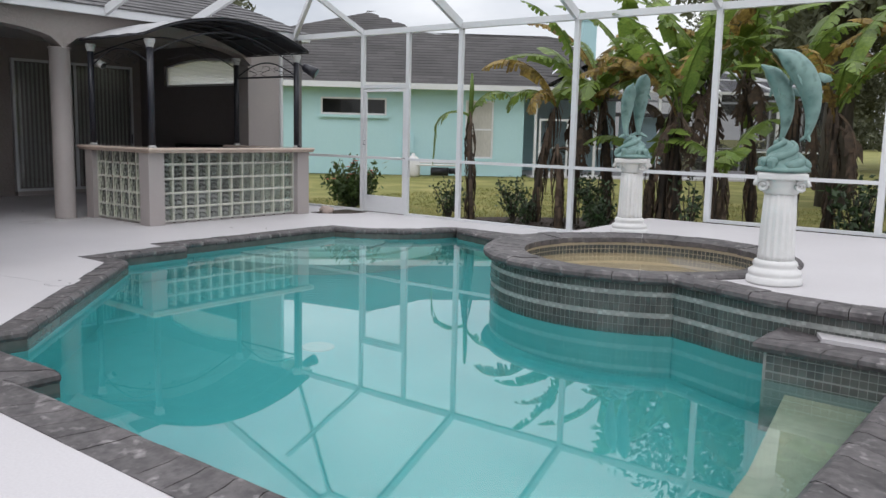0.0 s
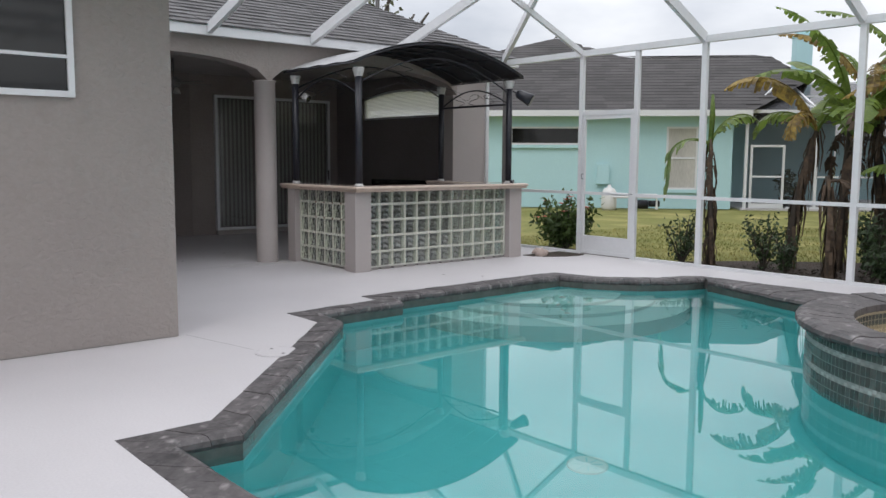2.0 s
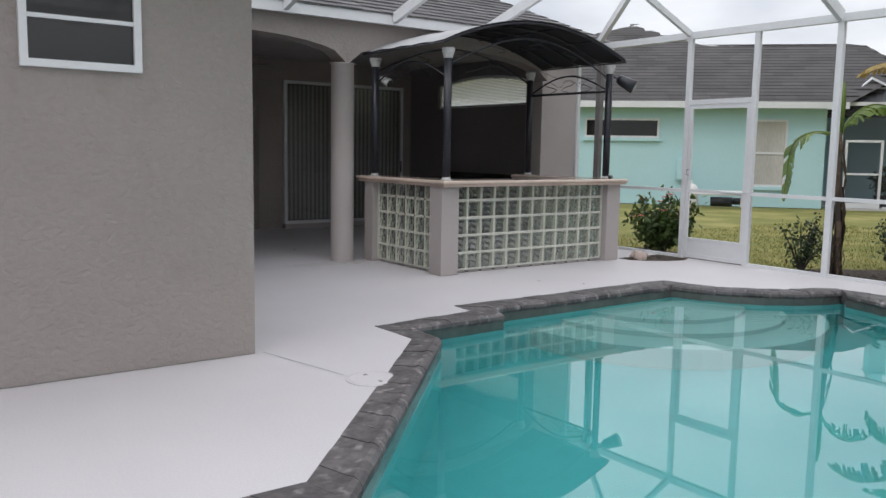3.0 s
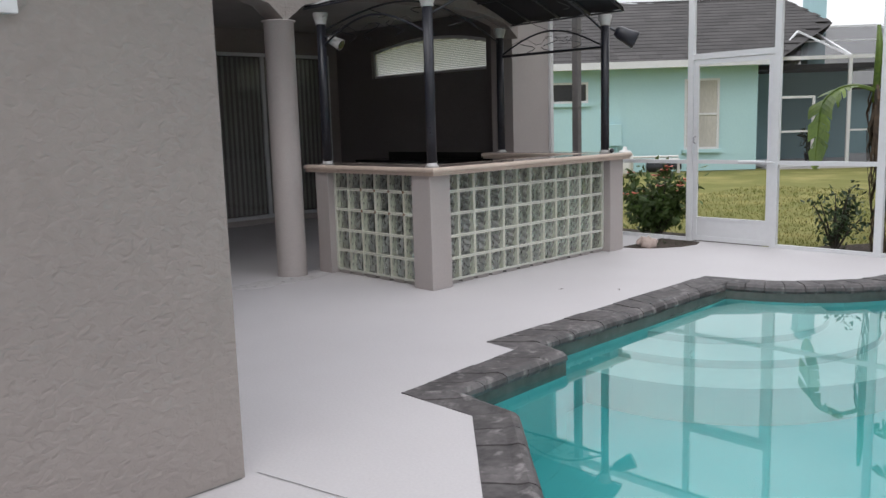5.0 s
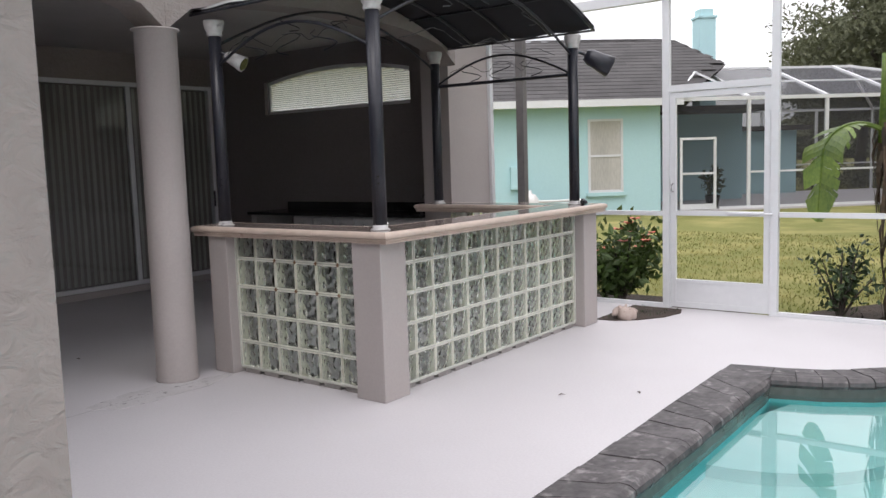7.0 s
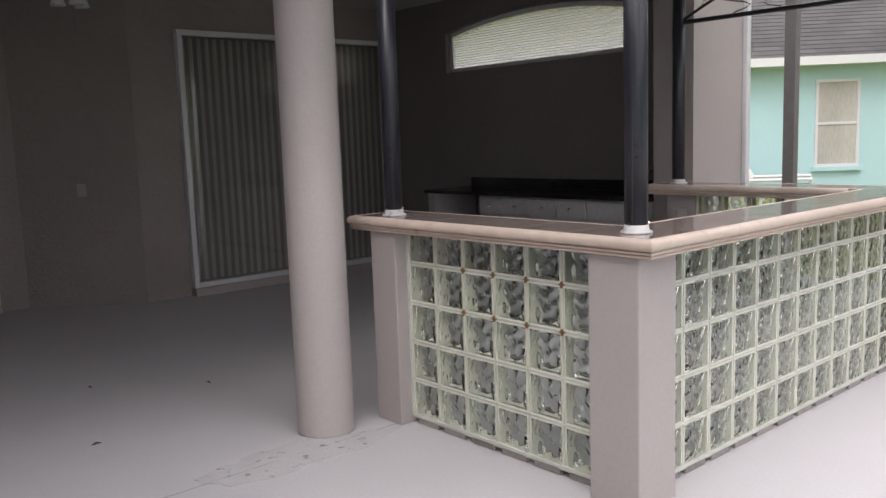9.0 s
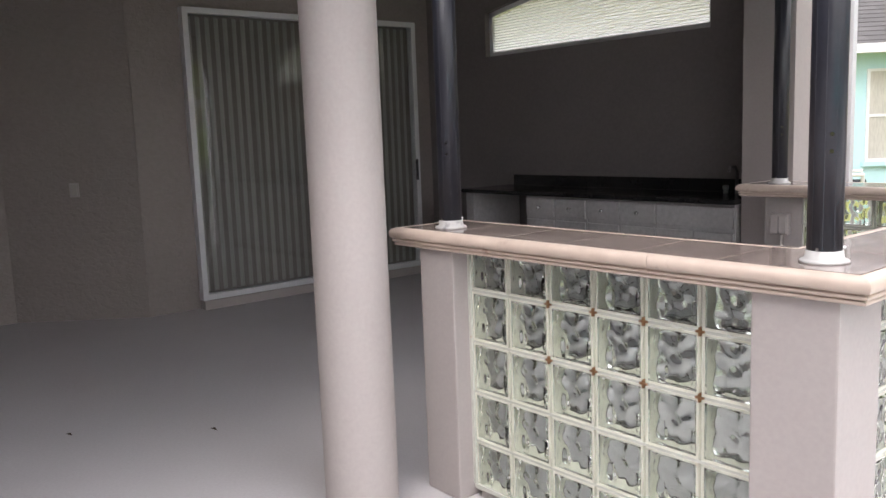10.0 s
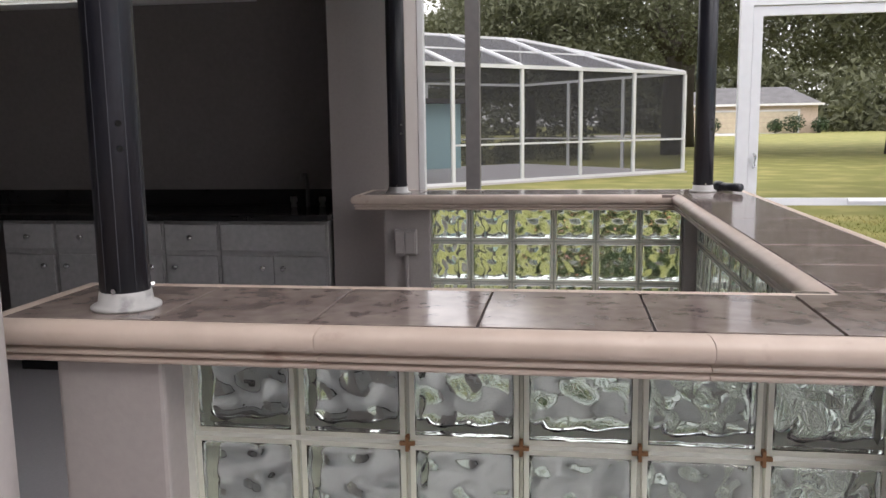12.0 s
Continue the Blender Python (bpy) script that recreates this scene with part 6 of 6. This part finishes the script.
def banana(at, stem_h, seed, leaves, label, stem_r=0.11, spear=False, dead=2):
    """leaves: azimuth in degrees, length, width, rise, droop, kind."""
    rnd = random.Random(seed)
    tall = stem_h > 2.5
    stem_h *= 0.8 if tall else 1.0
    b = thing("banana_plant", label, "banana plant", at, 0, "banana plants by the screen")
    bm = bmesh.new()
    lean = Vector((rnd.uniform(-0.12, 0.12), rnd.uniform(-0.12, 0.12), 0))
    n = 9
    pts = [lean * (i / n) ** 2 * stem_h + Vector((0, 0, stem_h * i / n)) for i in range(n + 1)]
    tube(bm, pts, [stem_r * 0.48 * (1.15 - 0.55 * i / n) * rnd.uniform(0.92, 1.08) for i in range(n + 1)], 10)
    part("stem", bm, M_trunk, b, "shaggy brown stem", smooth=True)
    top = pts[-1]
    bm = bmesh.new()
    for k in range(64):
        z = rnd.uniform(0.12, 1.0) * stem_h
        a = rnd.uniform(0, math.tau)
        c = Vector((math.cos(a), math.sin(a), 0))
        p0 = lean * (z / stem_h) ** 2 * stem_h + c * stem_r * 0.50 + Vector((0, 0, z))
        L = rnd.uniform(0.25, 0.7)
        sd = Vector((-c.y, c.x, 0)) * rnd.uniform(0.008, 0.028)
        vs = [bm.verts.new(v) for v in (p0 - sd, p0 + sd, p0 + sd + c * 0.06 - Vector((0, 0, L * 0.5)), p0 - sd + c * 0.06 - Vector((0, 0, L * 0.5)), p0 + sd * 0.3 + c * 0.03 - Vector((0, 0, L)), p0 - sd * 0.4 + c * 0.03 - Vector((0, 0, L)))]
        bm.faces.new((vs[0], vs[1], vs[2], vs[3]))
        bm.faces.new((vs[3], vs[2], vs[4], vs[5]))
    part("dry_sheath", bm, M_leaf_dead, b, "hanging dry leaf sheaths")
    if spear:
        part("spear_leaf", tube(bmesh.new(), [top - Vector((0, 0, 0.2)), top + Vector((0.02, 0, 0.35)), top + Vector((0.0, 0.02, 0.62))], [0.035, 0.04, 0.02], 8), M_leaf, b, "rolled young leaf", smooth=True)
    extra = []
    if tall:
        leaves = [(az, L * 1.05, w * 0.64, min(1.45, rise + 0.35), droop * 0.72, kind) for az, L, w, rise, droop, kind in leaves]
        extra = [(rnd.uniform(0, 360), rnd.uniform(1.0, 1.5), rnd.uniform(0.16, 0.24), rnd.uniform(-0.6, 0.2), rnd.uniform(2.6, 4.5), 2) for _ in range(2)]
        extra += [(rnd.uniform(0, 360), rnd.uniform(1.3, 1.9), rnd.uniform(0.2, 0.28), rnd.uniform(0.7, 1.4), rnd.uniform(1.4, 2.4), k) for k in (0, 1, 0)]
    for az, L, w, rise, droop, kind in list(leaves) + extra:
        bm = bmesh.new()
        low = rnd.uniform(0.05, 0.5) if tall else 0.08
        banana_leaf(bm, top - Vector((lean.x * low, lean.y * low, low)), radians(az), L, w, rise, droop, rnd, (0.86, 0.94, 0.94, 0.5)[kind], (0.55, 0.8, 0.8, 0.1)[kind])
        part("leaf", bm, (M_leaf, M_leaf_old, M_leaf_dead, M_leaf)[kind], b, ("green banana leaf", "yellowed banana leaf", "dead brown banana leaf", "torn hanging green banana leaf")[kind])
    return b


banana((-5.66, 10.46, -0.08), 1.85, 1, [(222, 1.35, 0.36, 0.45, 5.2, 3), (60, 1.0, 0.28, 1.2, 2.2, 0)], "young banana plant with a torn hanging leaf beside the screen", 0.085, True)
banana((-4.95, 11.35, -0.10), 2.05, 2, [(215, 1.7, 0.34, 1.25, 2.2, 1), (195, 1.2, 0.32, 0.9, 2.8, 0), (90, 1.0, 0.3, 1.3, 2.0, 0), (330, 1.3, 0.32, 0.9, 2.8, 0), (270, 1.1, 0.3, 0.9, 3.0, 1)], "banana plant with yellowing torn leaves beside the screen", 0.11)
banana((-3.95, 10.45, -0.08), 1.35, 3, [(40, 0.6, 0.14, 0.3, 3.2, 2)], "cut banana stem with withered leaves", 0.10)
banana((-4.1, 12.35, -0.08), 3.0, 4, [(200, 1.9, 0.36, 1.0, 2.2, 1), (235, 1.9, 0.38, 0.5, 1.9, 0), (20, 2.1, 0.40, 0.5, 1.6, 0), (320, 1.7, 0.36, 0.9, 2.6, 0), (90, 1.8, 0.36, 1.2, 1.8, 0), (280, 1.4, 0.3, 0.3, 2.6, 2)], "tall banana plant with broad tattered leaves", 0.16)
banana((-3.45, 13.4, -0.10), 3.3, 5, [(170, 2.0, 0.4, 1.2, 1.8, 0), (60, 2.2, 0.42, 1.0, 1.9, 0), (300, 2.0, 0.40, 0.7, 2.2, 0), (240, 1.9, 0.36, 0.7, 2.5, 1), (10, 2.0, 0.4, 0.7, 2.3, 0)], "tall banana plant with broad tattered leaves", 0.15)
banana((-2.85, 11.7, -0.08), 2.9, 6, [(260, 2.1, 0.42, 0.7, 2.0, 0), (350, 2.0, 0.40, 0.7, 2.0, 0), (150, 2.0, 0.40, 1.1, 1.8, 0), (205, 1.8, 0.36, 0.4, 2.2, 1), (40, 2.0, 0.4, 1.2, 1.8, 0)], "tall banana plant with broad tattered leaves", 0.15)
banana((-2.2, 12.2, -0.10), 3.2, 7, [(200, 2.1, 0.42, 0.9, 2.0, 0), (290, 2.0, 0.4, 0.6, 2.2, 0), (20, 2.2, 0.42, 0.9, 2.0, 0), (110, 2.0, 0.4, 1.2, 1.8, 0)], "tall banana plant with broad tattered leaves", 0.15)
banana((-1.0, 12.2, -0.08), 2.8, 8, [(350, 2.0, 0.38, 0.8, 2.2, 1), (230, 1.9, 0.4, 0.7, 2.3, 0), (60, 2.0, 0.4, 1.2, 1.8, 0), (170, 1.8, 0.38, 0.9, 2.0, 1), (300, 1.7, 0.36, 0.5, 2.6, 0)], "tall banana plant with broad tattered leaves", 0.14)
banana((0.6, 13.0, -0.10), 3.0, 9, [(180, 2.2, 0.40, 0.6, 1.8, 1), (340, 2.2, 0.40, 0.6, 1.9, 1), (250, 1.9, 0.38, 0.8, 2.3, 0), (80, 2.0, 0.4, 1.2, 1.8, 0)], "banana plant with long drooping yellow leaves", 0.14)
banana((-3.0, 11.6, -0.08), 1.1, 10, [(80, 1.5, 0.30, 1.3, 1.5, 0), (200, 1.3, 0.28, 1.0, 1.9, 0), (320, 1.4, 0.3, 1.1, 1.8, 0)], "young bright green banana sucker", 0.07)
banana((-1.6, 11.0, -0.08), 1.0, 11, [(60, 1.4, 0.30, 1.3, 1.5, 0), (180, 1.3, 0.28, 1.1, 1.8, 0), (290, 1.2, 0.28, 1.0, 2.0, 0)], "young bright green banana sucker", 0.07)
banana((2.4, 12.6, -0.08), 2.9, 12, [(200, 2.0, 0.4, 0.7, 2.0, 1), (250, 1.9, 0.4, 0.9, 2.0, 0), (100, 2.0, 0.4, 1.1, 1.8, 0), (330, 1.9, 0.4, 0.8, 2.0, 0)], "banana plant with broad tattered leaves", 0.14)

for k, (x, y, h) in enumerate(((-4.35, 11.6, 2.7), (-3.55, 12.3, 3.1), (-2.45, 11.3, 2.6), (-1.75, 12.7, 3.3), (-0.35, 11.7, 2.7), (1.4, 12.2, 2.8))):
    banana((x, y, -0.08), h, 40 + k, [(k * 47 + j * 78, 1.7 + 0.1 * j, 0.36, 0.5 + 0.2 * j, 1.9, (0, 1, 0, 0)[j]) for j in range(4)], "banana plant with tattered sunlit leaves", 0.12)


def shrub(at, r, h, seed, label, leaf=0.05, count=420, flowers=0, material=None, name="shrub"):
    rnd = random.Random(seed)
    s = thing(name, label, "shrub", at)
    bm, bl = bmesh.new(), bmesh.new()
    tips = []
    for k in range(11):
        a = rnd.uniform(0, math.tau)
        q = r * rnd.uniform(0.25, 0.95)
        tip = Vector((math.cos(a) * q, math.sin(a) * q, h * rnd.uniform(0.6, 1.05)))
        tips.append(tip)
        tube(bm, [(0, 0, 0), tip * 0.5 + Vector((0, 0, h * 0.06)), tip], [0.016, 0.011, 0.004], 5)
        for z in range(count // 11):
            f = rnd.uniform(0.3, 1.05)
            p = tip * f + Vector((rnd.gauss(0, 1), rnd.gauss(0, 1), rnd.gauss(0, 1))) * r * 0.17
            a2 = Vector((rnd.gauss(0, 1), rnd.gauss(0, 1), rnd.gauss(0, 0.6) + 0.7)).normalized()
            b2 = Matrix.Rotation(rnd.uniform(0, math.tau), 3, a2) @ a2.orthogonal().normalized()
            e2 = a2.cross(b2)
            L = leaf * rnd.uniform(0.7, 1.4)
            vs = [bl.verts.new(p + v) for v in (-b2 * L, e2 * L * 0.45 - a2 * L * 0.12, b2 * L, -e2 * L * 0.45 - a2 * L * 0.12)]
            bl.faces.new(vs)
    part("stem", bm, M_bark, s)
    part("foliage", bl, material or M_bush, s, "small glossy dark green leaves")
    for k in range(flowers):
        t = rnd.choice(tips) * rnd.uniform(0.85, 1.08) + Vector((rnd.uniform(-0.08, 0.08), rnd.uniform(-0.08, 0.08), 0.05))
        bm = bmesh.new()
        for q in range(5):
            a = q * math.tau / 5
            d = Vector((math.cos(a), math.sin(a), 0.35))
            e = Vector((-math.sin(a), math.cos(a), 0))
            vs = [bm.verts.new(t + v) for v in (Vector((0, 0, 0)), d * 0.04 + e * 0.036, d * 0.08, d * 0.04 - e * 0.036)]
            bm.faces.new(vs)
        part("flower", bm, M_flower, s, "coral hibiscus flower")
    return s


shrub((-8.30, 10.35, -0.08), 0.52, 0.78, 1, "hibiscus shrub with coral flowers in the bed by the screen", 0.055, 1500, 18, M_hibiscus, name="hibiscus_shrub")
shrub((-6.12, 10.45, -0.10), 0.36, 0.72, 2, "small dark evergreen shrub beyond the screen", 0.036, 520)
shrub((-5.0, 10.75, -0.08), 0.36, 0.72, 3, "small dark evergreen shrub beyond the screen", 0.036, 520)
shrub((-4.55, 10.5, -0.08), 0.25, 0.5, 4, "small dark evergreen shrub beyond the screen", 0.035, 320)
shrub((-3.55, 10.8, -0.08), 0.30, 0.8, 5, "dark evergreen shrub beyond the screen", 0.042, 600)
shrub((-3.2, 10.4, -0.08), 0.28, 0.5, 6, "dark evergreen shrub beyond the screen", 0.042, 420)
shrub((-1.9, 10.5, -0.08), 0.3, 0.9, 7, "thin young shrub beyond the screen", 0.045, 180)
shrub((1.6, 11.6, -0.08), 0.8, 1.7, 8, "loose leafy shrub beyond the screen", 0.07, 800)
shrub((2.9, 10.9, -0.08), 0.8, 1.5, 9, "loose leafy shrub beyond the screen", 0.07, 800)
shrub((0.1, 11.4, -0.08), 0.5, 1.0, 10, "loose leafy shrub beyond the screen", 0.06, 350)

# low stone edging and mulch chips
ed = thing("bed_edging", "low dark stone edging of the planting bed", "edging")
for k in range(14):
    x = -2.3 + 0.5 * k
    y = 10.55 + 0.12 * math.sin(k * 1.3)
    o = part("edging_stone", cube(x, x + 0.46, y, y + 0.18, -0.10, 0.16 + random.uniform(-0.02, 0.02), 0.02), M_bark, ed)
bm = bmesh.new()
rnd = random.Random(8)
for k in range(2600):
    x = rnd.uniform(-6.0, 3.5)
    y = 9.96 + rnd.random() ** 1.5 * 2.0
    if y > 10.6 + (x + 6.0) * 0.6:
        continue
    a = rnd.uniform(0, math.tau)
    L = rnd.uniform(0.02, 0.06)
    c, s = math.cos(a) * L, math.sin(a) * L
    vs = [bm.verts.new(v) for v in ((x - c, y - s, -0.074), (x + s * 0.3, y - c * 0.3, -0.07 + rnd.random() * 0.025), (x + c, y + s, -0.06 + rnd.random() * 0.03), (x - s * 0.3, y + c * 0.3, -0.07))]
    bm.faces.new(vs)
tagged(part("mulch", bm, M_trunk), "loose bark mulch and dead leaves in the bed", "mulch", "", "stuff")
# grass blades on the stretch of lawn nearest the screen
bm = bmesh.new()
for k in range(26000):
    x, y = rnd.uniform(-11.0, -1.0), 10.0 + rnd.random() ** 1.3 * 9.0
    if (-6.4 < x and y < 11.5 + (x + 5.9) * 0.75) or (-9.2 < x < -6.7 and y < 10.9):
        continue
    a, L = rnd.uniform(0, math.tau), rnd.uniform(0.02, 0.05)
    c, s = math.cos(a), math.sin(a)
    vs = [bm.verts.new(v) for v in ((x - c * 0.008, y - s * 0.008, -0.12), (x + c * 0.008, y + s * 0.008, -0.12), (x + s * L * 0.5, y - c * L * 0.5, -0.12 + L))]
    bm.faces.new(vs)
tagged(part("grass", bm, M_grassblade), "short green and straw-coloured grass blades", "grass", "", "stuff")
